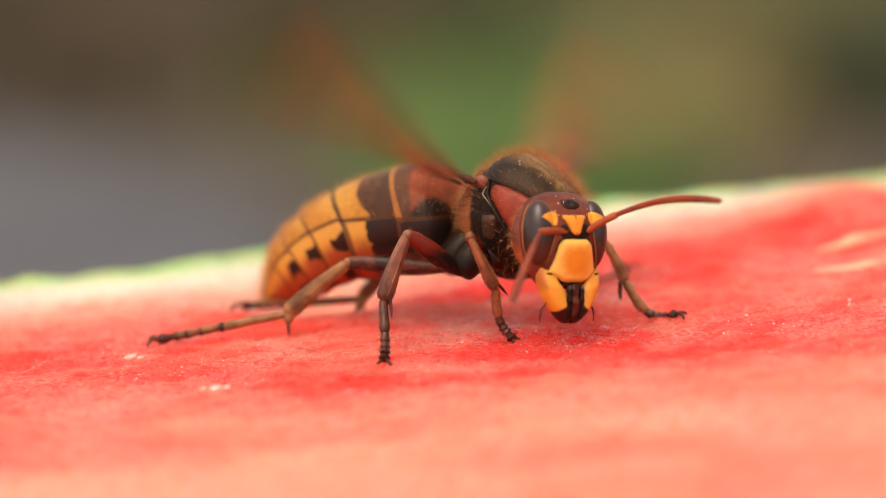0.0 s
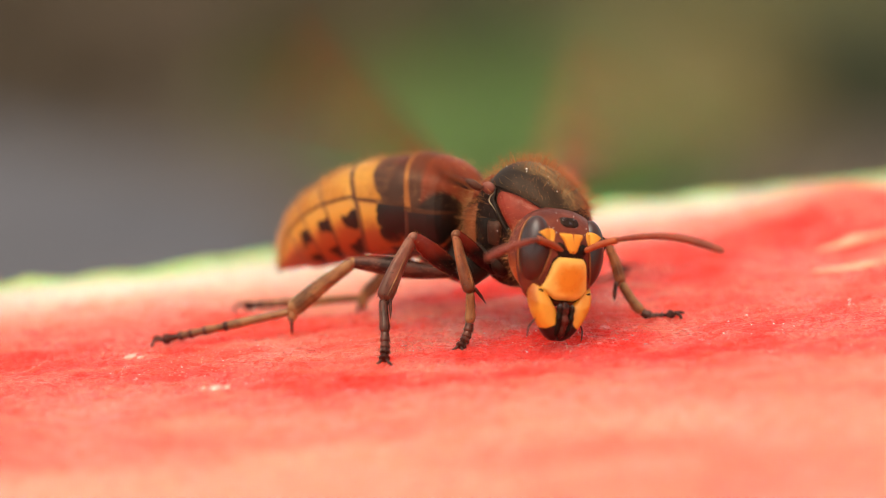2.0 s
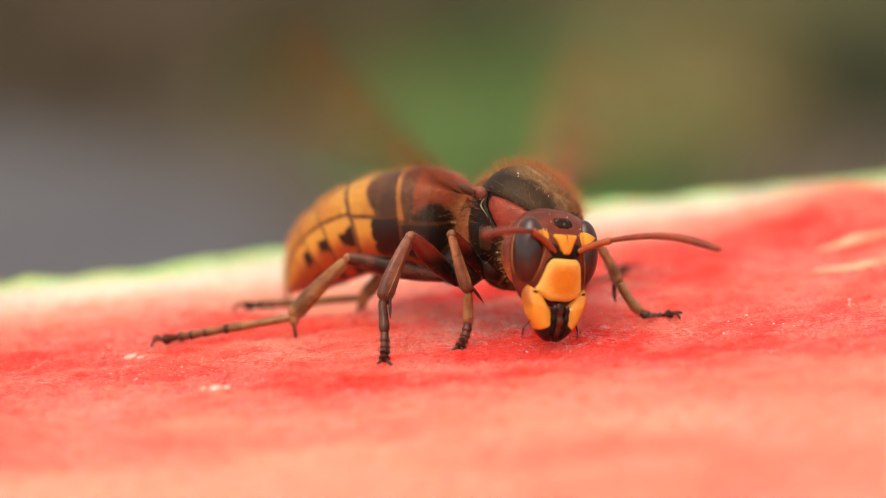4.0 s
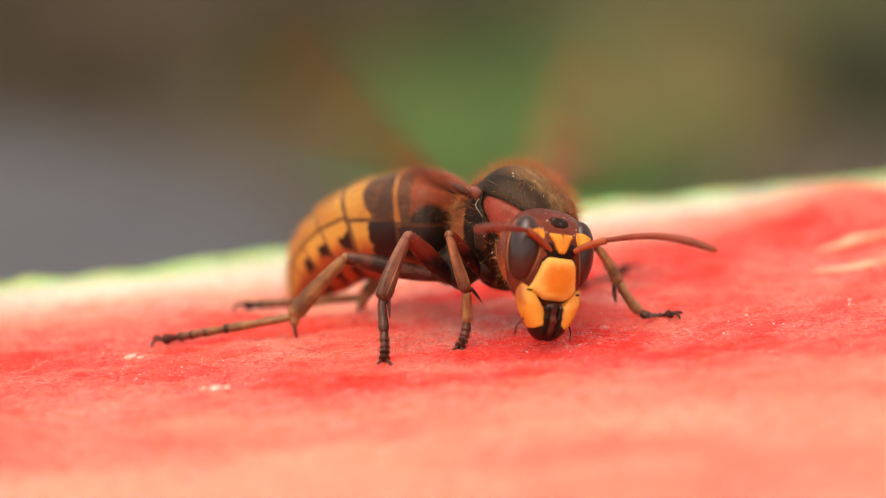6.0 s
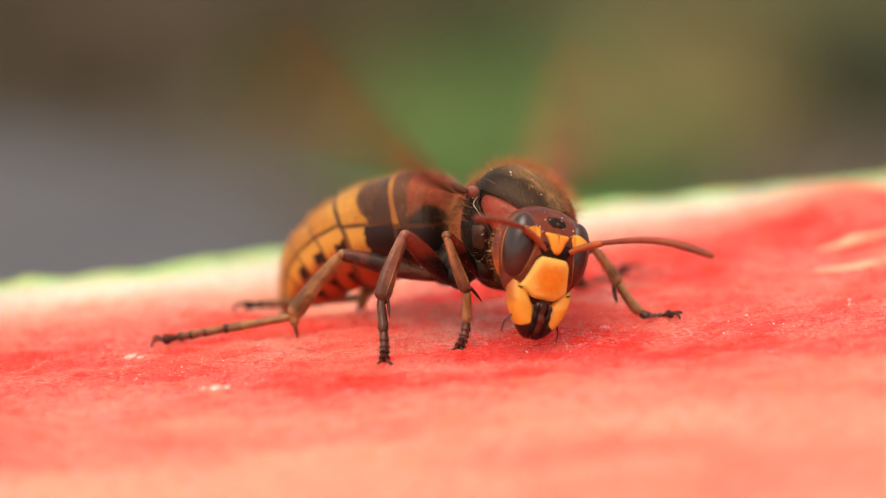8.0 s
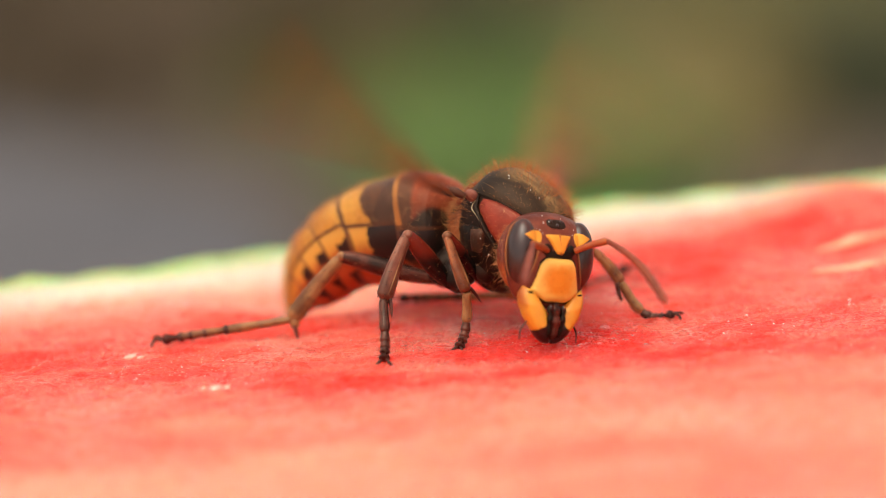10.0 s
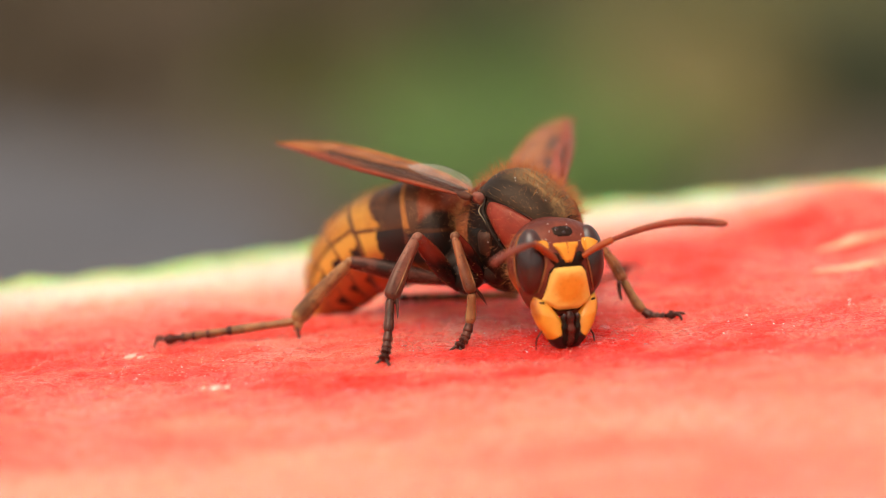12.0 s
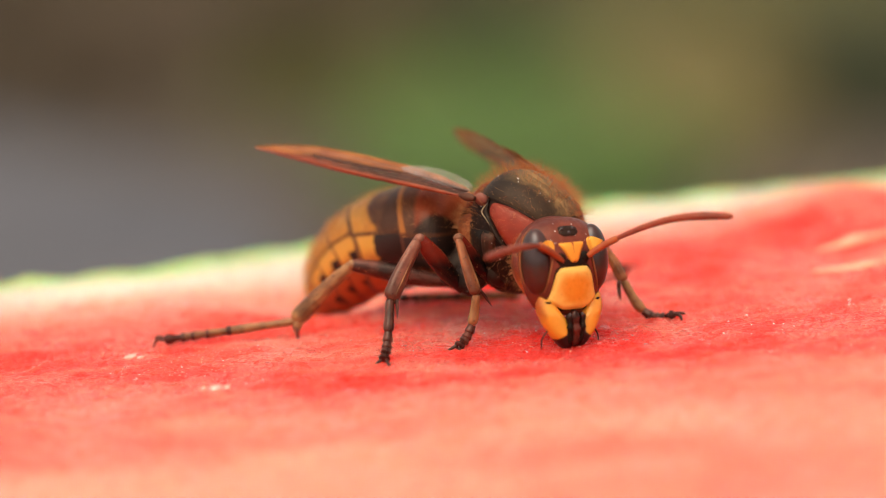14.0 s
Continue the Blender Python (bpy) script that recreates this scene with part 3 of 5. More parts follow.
# ---- garden behind the melon ----
def build_ground():
    verts, faces = [], []
    n = 90
    for i in range(n + 1):
        for j in range(n + 1):
            a, b = (i / n * 2 - 1), (j / n * 2 - 1)
            x, y = 40000 * a * abs(a) ** 3, 40000 * b * abs(b) ** 3
            near = max(0.0, 1 - math.hypot(x, y + 90) / 260)
            z = -MELON_DEEP + noise.noise(Vector((x * 0.006, y * 0.006, 0))) * 9 * (1 - near) - 1.0
            verts.append((x, y, z))
    for i in range(n):
        for j in range(n):
            faces.append((i * (n + 1) + j, (i + 1) * (n + 1) + j, (i + 1) * (n + 1) + j + 1, i * (n + 1) + j + 1))
    tagged(new("ground", solid("ground", verts, faces, SOIL)), "brown garden soil with litter", "ground", kind="structure")


build_ground()


def build_slab(x, y, wx, wy, turn):
    """A worn flagstone with chipped, rounded edges."""
    verts, faces = [], []
    n, m = 26, 26
    for i in range(n + 1):
        for j in range(m + 1):
            a, b = i / n * 2 - 1, j / m * 2 - 1
            edge = min(1 - abs(a), 1 - abs(b))
            lx, ly = a * wx / 2 + noise.noise(Vector((a * 3, b * 3, 5))) * 4, b * wy / 2 + noise.noise(Vector((a * 3, b * 3, 9))) * 4
            z = 12 - 6 * max(0.0, 1 - edge * 14) ** 2 + noise.noise(Vector((a * 5, b * 5, 1))) * 1.5
            verts.append((lx, ly, z))
    top = len(verts)
    for i in range(n):
        for j in range(m):
            faces.append((i * (m + 1) + j, (i + 1) * (m + 1) + j, (i + 1) * (m + 1) + j + 1, i * (m + 1) + j + 1))
    rim = [i * (m + 1) for i in range(n + 1)] + [n * (m + 1) + j for j in range(1, m + 1)] + [i * (m + 1) + m for i in range(n - 1, -1, -1)] + [j for j in range(m - 1, 0, -1)]
    for q in rim:
        verts.append((verts[q][0], verts[q][1], -30))
    for k in range(len(rim)):
        j = (k + 1) % len(rim)
        faces.append((rim[k], top + k, top + j, rim[j]))
    ob = new("paving_slab", solid("paving_slab", verts, faces, STONE))
    ob.matrix_basis = pose(x * MM, y * MM, -MELON_DEEP * MM, 0, 0, turn)
    return tagged(ob, "grey weathered stone paving slab lying in the soil", "paving slab", "paving slabs behind the melon")


build_slab(-182, 522, 222, 215, 40)
build_slab(-95, 425, 150, 125, 4)


def blades(count, area, height, width, rng, lean=0.5):
    """Tufted grass: curved pointed blades in an ellipse (x, y, rx, ry)."""
    x0, y0, rx, ry = area
    verts, faces = [], []
    for _ in range(count):
        a, r = rng.uniform(0, 6.283), math.sqrt(rng.random())
        x, y = x0 + rx * r * math.cos(a), y0 + ry * r * math.sin(a)
        h, w, t = height * rng.uniform(0.5, 1.2), width * rng.uniform(0.6, 1.3), rng.uniform(0, 6.283)
        dx, dy = math.cos(t), math.sin(t)
        base = len(verts)
        for k in range(5):
            f = k / 4
            out = lean * h * f * f
            ww = w * (1 - f) ** 0.6 if k < 4 else 0.1
            z = -MELON_DEEP - 3 + h * f * (1 - 0.25 * f)
            verts += [(x + dx * out - dy * ww, y + dy * out + dx * ww, z), (x + dx * out + dy * ww, y + dy * out - dx * ww, z), (x + dx * (out + ww * 0.3), y + dy * (out + ww * 0.3), z)]
        for k in range(4):
            b0, b1 = base + 3 * k, base + 3 * k + 3
            faces += [(b0, b0 + 2, b1 + 2, b1), (b0 + 2, b0 + 1, b1 + 1, b1 + 2)]
    return verts, faces


def leaves(count, area, low, high, size, rng):
    """Cupped pointed leaves scattered through an elliptic heap (x, y, rx, ry), thinning upwards."""
    x0, y0, rx, ry = area
    verts, faces = [], []
    for _ in range(count):
        a, r = rng.uniform(0, 6.283), math.sqrt(rng.random())
        z = low + (high - low) * rng.random() * math.sqrt(max(0.0, 1 - r * r)) * (0.75 + 0.5 * noise.noise(Vector((x0 + 3 * r * math.cos(a), y0 + 3 * r * math.sin(a), 0))))
        c = Vector((x0 + rx * r * math.cos(a), y0 + ry * r * math.sin(a), z))
        m = Euler((rng.gauss(0, 0.7), rng.gauss(0, 0.7), rng.uniform(0, 6.283))).to_matrix()
        ln, wd = size * rng.uniform(0.6, 1.3), size * rng.uniform(0.22, 0.4)
        base = len(verts)
        for lx, ly, lz in ((-ln, 0, 0), (-ln * 0.35, wd, 0.15 * ln), (ln * 0.3, wd * 0.8, 0.12 * ln), (ln, 0, -0.1 * ln), (ln * 0.3, -wd * 0.8, 0.12 * ln), (-ln * 0.35, -wd, 0.15 * ln), (0, 0, 0)):
            verts.append(tuple(c + m @ Vector((lx, ly, lz))))
        for k in range(6):
            faces.append((base + k, base + (k + 1) % 6, base + 6))
    return verts, faces


def plant(name, label, category, material, mesh):
    ob = new(name, solid(name, mesh[0], mesh[1], material))
    return tagged(ob, label, category, kind="stuff")


G0 = -MELON_DEEP
rng = random.Random(11)
plant("grass_patch", "bright green short grass growing behind the melon", "grass", GRASS, blades(5200, (17, 556, 29, 72), 13, 1.4, rng, 0.9))
plant("grass_fringe", "olive green short grass beyond the fresh patch", "grass", OLIVE, blades(5000, (55, 735, 90, 70), 13, 1.6, rng, 0.9))
plant("olive_moss", "olive green moss and clover between soil and grass", "moss", OLIVE, leaves(1500, (-22, 670, 26, 70), G0, G0 + 8, 7, rng))
plant("dark_ivy", "dark green low ivy leaves on the soil", "ivy", DEEP, leaves(1300, (86, 600, 15, 42), G0, G0 + 14, 8, rng))
plant("dark_weeds", "deep green low weeds at the edge of the grass", "weeds", DEEP, leaves(800, (10, 705, 13, 40), G0, G0 + 14, 8, rng))
plant("dry_leaves", "dry brown fallen leaves in a loose drift", "leaf litter", DRY, leaves(1100, (52, 600, 20, 62), G0, G0 + 8, 9, rng))
plant("umber_leaves", "dark brown leaf litter beyond the paving", "leaf litter", UMBER, leaves(3000, (-72, 745, 80, 120), G0, G0 + 12, 10, rng))


# ---- how the hornet moves: places in millimetres, turns in degrees ----
HEAD_AT = (7.13, -1.08, 4.21)
THORAX_AT = (3.97, 4.01, 5.83)
HEAD_ROWS = [
    (0, -0.04, 0.31, 1.6, 4, 0.4, 4), (0.5, -0.24, 0.2, 1.15, 3.2, 3.9, 2.1), (1, -0.56, 0.16, 0.81, 4.4, 3.9, 2.2), (1.5, -0.51, 0.14, 0.66, 3.3, 2.2, 2.6),
    (2, -0.36, 0.12, 0.66, 4.8, 5.6, 0.9), (2.5, -0.45, 0.13, 0.67, 4.9, 4.2, 0.7), (3, -0.52, 0.11, 0.64, 6.1, 4.1, 0.8), (5.5, -0.95, 0.14, 0.66, 4.5, 5.7, -0.4),
    (6, -0.97, 0.15, 0.68, 4, 6.4, -0.4), (6.5, -0.87, 0.16, 0.74, 4.6, 7, -0.5), (7, -0.93, 0.14, 0.71, 3.3, 7.5, -0.3), (7.5, -1.1, 0.15, 0.72, 4.9, 8.2, -1.7),
    (8, -1.3, 0.14, 0.82, 4.7, 11.6, -2.6), (10.5, -0.86, 0.04, 0.46, 1.1, -1.1, -1.6), (11, -0.73, 0.02, 0.4, 3.5, -3.7, -3), (11.5, -0.55, 0.01, 0.21, 4.5, -3.5, -2.6),
    (12, -0.38, 0.02, 0.12, 7.9, -4.5, -3.9), (12.5, -0.2, 0.01, 0.06, 8.1, -4.7, -3.2), (13, -0.08, 0.02, 0.14, 8, -5.3, -3.2), (13.5, -0.16, 0.04, 0.15, 8, -4.8, -2.1),
    (14, -0.11, 0.04, 0.13, 9.3, -3.9, -1.8),
]
THORAX_ROWS = [
    (0, 0.05, 0.22, 0.91, -3.3, 1.1, 2.6), (0.5, 0.14, 0.17, 0.69, -2.8, 1.7, 1.0), (1, -0.11, 0.10, 0.39, -2.5, 1.3, 1.3),
    (1.5, -0.15, 0.04, 0.16, -1.9, 0.7, 0.5), (2, 0.38, 0.12, 0.48, -3.8, 2.7, 1.5), (2.5, 0.18, 0.10, 0.38, -3.7, 2.5, 0.8),
    (3, 0.07, 0.07, 0.27, -3.3, 2.1, 0.5), (5.5, -0.31, 0.07, 0.27, -2.8, 1.9, 0.0), (6, -0.36, 0.07, 0.28, -2.8, 1.9, 0.0),
    (6.5, -0.16, 0.07, 0.28, -3.1, 2.5, -0.8), (7, -0.27, 0.06, 0.21, -3.8, 2.2, 0.1), (7.5, -0.42, 0.07, 0.28, -2.8, 1.8, -0.2),
    (8, -0.50, 0.08, 0.33, -3.9, 2.0, 0.4), (10.5, -0.60, 0.03, 0.14, -1.7, 1.0, 0.1), (11, -0.59, 0.04, 0.17, -0.4, 0.2, 0.4),
    (11.5, -0.40, 0.04, 0.17, 0.5, -0.2, -0.1), (12, -0.13, 0.02, 0.10, 0.6, -0.1, -0.7), (12.5, -0.05, 0.02, 0.09, 0.5, -0.2, -0.2),
    (13, 0.05, 0.02, 0.11, 0.1, 0.0, -0.1), (13.5, -0.03, 0.01, 0.05, 0.2, -0.4, 0.1), (14, 0.02, 0.00, 0.01, 0.1, -0.1, 0.3),
]
LEGS = {
    "right_fore": dict(hip=(3.01, 2.55, 3.02), pole=(-0.37, -0.09, 0.93), femur=3.97, tibia=3.51, tarsus=3.32, rows=[
        (0, 3.30, -0.30, 3.20, 4.14, -0.09, -0.00), (0.3, 2.94, -0.21, 3.26, 3.94, -0.16, 0.10), (0.5, 2.55, -0.21, 3.93, 2.55, 0.89, 0.80),
        (0.7, 2.38, -0.30, 3.87, 1.89, 1.09, 0.90), (1, 2.01, -0.25, 3.32, 1.39, -0.79, 0.10), (1.5, 2.07, -0.31, 3.15, 1.19, -0.88, -0.00),
        (2, 1.80, -0.32, 3.09, 1.01, -1.23, 0.00), (2.5, 1.75, -0.31, 3.10, 1.01, -1.23, 0.00), (3, 1.73, -0.30, 3.10, 1.00, -1.23, 0.00),
        (5.5, 1.60, -0.29, 3.13, 0.98, -1.23, 0.00), (6.5, 1.60, -0.29, 3.12, 0.97, -1.22, 0.00), (7.5, 1.60, -0.29, 3.12, 0.97, -1.22, 0.00),
        (8, 1.60, -0.29, 3.12, 0.96, -1.22, 0.00), (10.5, 1.60, -0.29, 3.12, 0.94, -1.21, -0.00), (11, 1.69, -0.30, 3.10, 0.94, -1.21, -0.00),
        (11.5, 1.77, -0.31, 3.08, 0.93, -1.21, -0.00), (12, 1.90, -0.32, 3.05, 0.93, -1.21, -0.00), (12.5, 2.02, -0.33, 3.01, 0.92, -1.21, -0.00),
        (13, 2.13, -0.34, 2.97, 0.92, -1.21, -0.00), (14, 2.16, -0.34, 2.95, 0.91, -1.21, -0.00),]),
    "right_mid": dict(hip=(1.37, 2.47, 2.68), pole=(-0.06, 0.14, 0.99), femur=4.39, tibia=4.18, tarsus=3.84, rows=[
        (0, -3.33, -0.75, 3.08, -3.48, -3.04, 0.00), (0.5, -3.33, -0.75, 3.08, -3.48, -3.04, 0.00), (1, -3.33, -0.75, 3.08, -3.48, -3.04, 0.00),
        (1.5, -3.33, -0.75, 3.08, -3.48, -3.04, 0.00), (2, -3.33, -0.81, 3.12, -3.48, -3.04, 0.00), (2.5, -3.34, -0.81, 3.12, -3.48, -3.04, 0.00),
        (3, -3.35, -0.81, 3.12, -3.48, -3.04, 0.00), (5.5, -3.41, -0.81, 3.12, -3.48, -3.04, 0.00), (6.5, -3.43, -0.81, 3.13, -3.48, -3.04, 0.00),
        (7.5, -3.46, -0.81, 3.13, -3.48, -3.04, 0.00), (8, -3.47, -0.81, 3.13, -3.48, -3.04, 0.00), (10.5, -3.18, -0.87, 3.16, -3.48, -3.04, 0.00),
        (11, -3.02, -0.91, 3.16, -3.48, -3.04, 0.00), (11.5, -2.97, -0.92, 3.16, -3.48, -3.04, 0.00), (12, -2.92, -0.92, 3.16, -3.48, -3.04, 0.00),
        (12.5, -2.89, -0.93, 3.15, -3.48, -3.04, 0.00), (13, -2.90, -0.92, 3.15, -3.48, -3.04, 0.00), (14, -2.92, -0.92, 3.15, -3.48, -3.04, 0.00),]),
    "right_hind": dict(hip=(0.63, 4.71, 2.61), pole=(-0.41, 0.05, 0.91), femur=5.93, tibia=4.87, tarsus=7.96, rows=[
        (0, -9.25, 4.85, 1.35, -17.08, 5.13, 0.00), (0.5, -9.14, 4.85, 1.37, -16.98, 4.97, 0.00), (1, -9.04, 4.85, 1.39, -16.87, 4.81, 0.00),
        (1.05, -9.03, 4.85, 1.39, -16.86, 4.79, 0.00), (1.2, -8.09, 5.93, 5.60, -16.02, 6.60, 5.46), (1.3, -7.76, 5.34, 3.93, -15.56, 5.90, 2.44),
        (1.4, -7.43, 4.94, 2.31, -14.86, 6.59, 0.00), (1.5, -7.75, 4.97, 2.41, -15.19, 6.40, -0.00), (1.6, -6.31, 6.25, 6.24, -14.23, 6.88, 6.66),
        (1.7, -6.77, 6.47, 7.28, -14.16, 7.64, 9.98), (1.8, -9.09, 4.94, 1.83, -16.83, 4.78, 0.00), (2, -9.02, 4.87, 1.45, -16.84, 5.06, 0.00),
        (2.5, -8.97, 4.78, 1.08, -16.84, 5.06, 0.00), (3, -8.97, 4.78, 1.09, -16.84, 5.06, 0.00), (5.5, -8.97, 4.77, 1.12, -16.84, 5.06, 0.00),
        (6.5, -8.97, 4.77, 1.13, -16.84, 5.06, 0.00), (7.5, -8.97, 4.77, 1.14, -16.84, 5.06, 0.00), (8, -8.98, 4.77, 1.15, -16.84, 5.06, 0.00),
        (10, -8.96, 4.74, 1.00, -16.84, 5.06, 0.00), (10.5, -8.91, 4.73, 0.97, -16.80, 5.05, 0.00), (11, -8.86, 4.72, 0.92, -16.76, 5.04, 0.00),
        (11.5, -8.81, 4.71, 0.86, -16.71, 5.03, 0.00), (12, -8.77, 4.71, 0.87, -16.67, 5.01, 0.00), (12.5, -8.78, 4.72, 0.87, -16.68, 5.02, 0.00),
        (13, -8.79, 4.72, 0.87, -16.69, 5.02, 0.00), (14, -8.80, 4.72, 0.87, -16.70, 5.02, 0.00),]),
    "left_fore": dict(hip=(5.68, 3.69, 2.66), pole=(0.57, 0.30, 0.77), femur=4.51, tibia=2.63, tarsus=3.71, rows=[
        (0, 11.12, 3.79, 2.13, 14.03, 2.88, -0.00), (0.5, 11.05, 3.78, 2.10, 13.98, 2.89, -0.00), (1, 10.98, 3.77, 2.07, 13.94, 2.90, -0.00),
        (1.5, 10.91, 3.76, 2.04, 13.90, 2.91, 0.00), (2, 10.87, 3.77, 2.05, 13.85, 2.93, 0.00), (2.5, 10.82, 3.77, 2.05, 13.81, 2.94, 0.00),
        (3, 10.78, 3.77, 2.06, 13.76, 2.95, 0.00), (5.5, 10.75, 3.76, 2.02, 13.76, 2.95, 0.00), (6.5, 10.74, 3.76, 2.00, 13.76, 2.95, 0.00),
        (7.5, 10.73, 3.76, 1.99, 13.76, 2.95, 0.00), (8, 10.72, 3.75, 1.98, 13.76, 2.95, 0.00), (10.5, 10.92, 3.77, 2.10, 13.84, 2.84, 0.00),
        (11, 10.96, 3.77, 2.12, 13.86, 2.82, 0.00), (11.5, 11.00, 3.77, 2.14, 13.87, 2.80, 0.00), (12, 11.03, 3.78, 2.16, 13.89, 2.78, 0.00),
        (12.5, 11.03, 3.78, 2.16, 13.89, 2.78, 0.00), (13, 11.03, 3.78, 2.16, 13.89, 2.78, 0.00), (14, 11.03, 3.78, 2.15, 13.89, 2.78, 0.00),]),
    "left_mid": dict(hip=(4.37, 6.59, 1.89), pole=(0.25, 0.52, 0.82), femur=5.60, tibia=4.03, tarsus=4.18, rows=[
        (0, 8.86, 12.30, -0.08, 11.72, 15.33, 0.00), (0.5, 8.86, 12.30, -0.08, 11.72, 15.33, 0.00), (1, 8.86, 12.30, -0.08, 11.72, 15.33, 0.00),
        (1.5, 8.86, 12.30, -0.08, 11.72, 15.33, 0.00), (2, 8.86, 12.30, -0.08, 11.72, 15.33, 0.00), (2.5, 8.86, 12.30, -0.08, 11.72, 15.33, 0.00),
        (3, 8.86, 12.30, -0.08, 11.72, 15.33, 0.00), (5.5, 8.86, 12.30, -0.08, 11.72, 15.33, 0.00), (6.5, 8.86, 12.30, -0.08, 11.72, 15.33, 0.00),
        (7.5, 8.86, 12.30, -0.08, 11.72, 15.33, 0.00), (8, 8.86, 12.30, -0.08, 11.72, 15.33, 0.00), (10.5, 8.86, 12.30, -0.08, 11.72, 15.33, 0.00),
        (11, 8.86, 12.30, -0.08, 11.72, 15.33, 0.00), (11.5, 8.86, 12.30, -0.08, 11.72, 15.33, 0.00), (12, 8.86, 12.30, -0.08, 11.72, 15.33, 0.00),
        (12.5, 8.86, 12.30, -0.08, 11.72, 15.33, 0.00), (13, 8.86, 12.30, -0.08, 11.72, 15.33, 0.00), (14, 8.86, 12.30, -0.08, 11.72, 15.33, 0.00),]),
    "left_hind": dict(hip=(0.81, 7.66, 2.07), pole=(0.32, 0.16, 0.93), femur=3.34, tibia=5.02, tarsus=7.37, rows=[
        (0, -4.95, 11.37, 0.35, -12.25, 12.29, -0.00), (0.5, -4.90, 11.37, 0.37, -12.20, 12.27, -0.00), (1, -4.85, 11.37, 0.39, -12.16, 12.26, -0.00),
        (1.5, -4.81, 11.37, 0.41, -12.11, 12.24, 0.00), (2, -4.81, 11.39, 0.44, -12.11, 12.26, 0.00), (2.5, -4.81, 11.39, 0.44, -12.11, 12.27, 0.00),
        (3, -4.81, 11.39, 0.44, -12.11, 12.28, 0.00), (5.5, -4.82, 11.39, 0.44, -12.11, 12.33, 0.00), (6.5, -4.82, 11.39, 0.44, -12.11, 12.35, 0.00),
        (7.5, -4.82, 11.39, 0.44, -12.11, 12.38, 0.00), (8, -4.83, 11.39, 0.44, -12.11, 12.39, 0.00), (8.2, -4.83, 11.39, 0.44, -12.11, 12.39, 0.00),
        (8.8, -1.62, 11.49, 1.00, -8.98, 11.51, 0.60), (9.2, 1.30, 11.65, 2.36, -5.77, 11.50, 0.30), (9.6, 4.68, 10.24, 0.24, -2.57, 11.49, 0.00),
        (10.5, 4.69, 10.25, 0.23, -2.57, 11.49, 0.00), (11, 4.69, 10.26, 0.23, -2.57, 11.49, 0.00), (11.5, 4.69, 10.27, 0.22, -2.57, 11.49, 0.00),
        (12, 4.69, 10.28, 0.21, -2.57, 11.49, 0.00), (12.5, 4.69, 10.29, 0.21, -2.57, 11.49, 0.00), (13, 4.69, 10.30, 0.20, -2.57, 11.49, 0.00),
        (14, 4.70, 10.32, 0.19, -2.57, 11.49, 0.00),]),
}
# antennae, in the head's own space: elbow, then tip
LEFT_FLAGELLUM = [
    (0, 2.87, 2.01, 1.86, 9.34, 4.87, 2.43), (0.5, 2.84, 2.05, 1.93, 9.01, 5.52, 2.53), (1, 2.88, 2.13, 1.83, 8.89, 5.88, 2.32), (1.5, 2.9, 2.12, 1.79, 9.01, 5.75, 1.86),
    (2, 2.87, 2.22, 1.76, 9.22, 5.39, 1.57), (2.5, 2.81, 2.21, 1.76, 8.87, 5.91, 1.75), (3, 2.8, 2.24, 1.72, 8.86, 5.95, 1.64), (5.5, 2.79, 2.25, 1.78, 8.79, 6.05, 1.81),
    (6, 2.8, 2.22, 1.8, 8.78, 6.04, 1.81), (6.5, 2.78, 2.23, 1.84, 8.46, 6.48, 2.21), (7, 2.81, 2.18, 1.84, 8.57, 6.33, 2.24), (7.5, 2.72, 2.24, 1.87, 8.43, 6.45, 2.3),
    (8, 2.72, 2.28, 1.9, 8.54, 6.32, 2.41), (8.2, 2.73, 2.32, 1.84, 8.48, 6.48, 2.19), (10.3, 2.84, 2.45, 1.63, 8.67, 2.83, -2.4),
    (10.5, 2.8, 2.44, 1.72, 8.24, 4.51, -2.34), (10.6, 2.73, 2.39, 1.84, 8.65, 5.5, -0.57), (10.7, 2.67, 2.34, 1.96, 8.07, 6.88, 1.17),
    (10.8, 2.61, 2.36, 1.97, 8.13, 6.82, 1.66), (11, 2.51, 2.38, 2, 8.31, 6.42, 2.67), (11.5, 2.59, 2.48, 1.84, 7.83, 7.25, 2.23), (12, 2.45, 2.54, 1.87, 7.5, 7.5, 2.49),
    (12.5, 2.46, 2.49, 1.93, 7.56, 7.37, 2.7), (13, 2.47, 2.51, 1.9, 7.42, 7.52, 2.72), (13.5, 2.53, 2.46, 1.96, 7.25, 7.69, 2.87),
    (14, 2.54, 2.45, 1.94, 7.53, 7.4, 2.95),
]
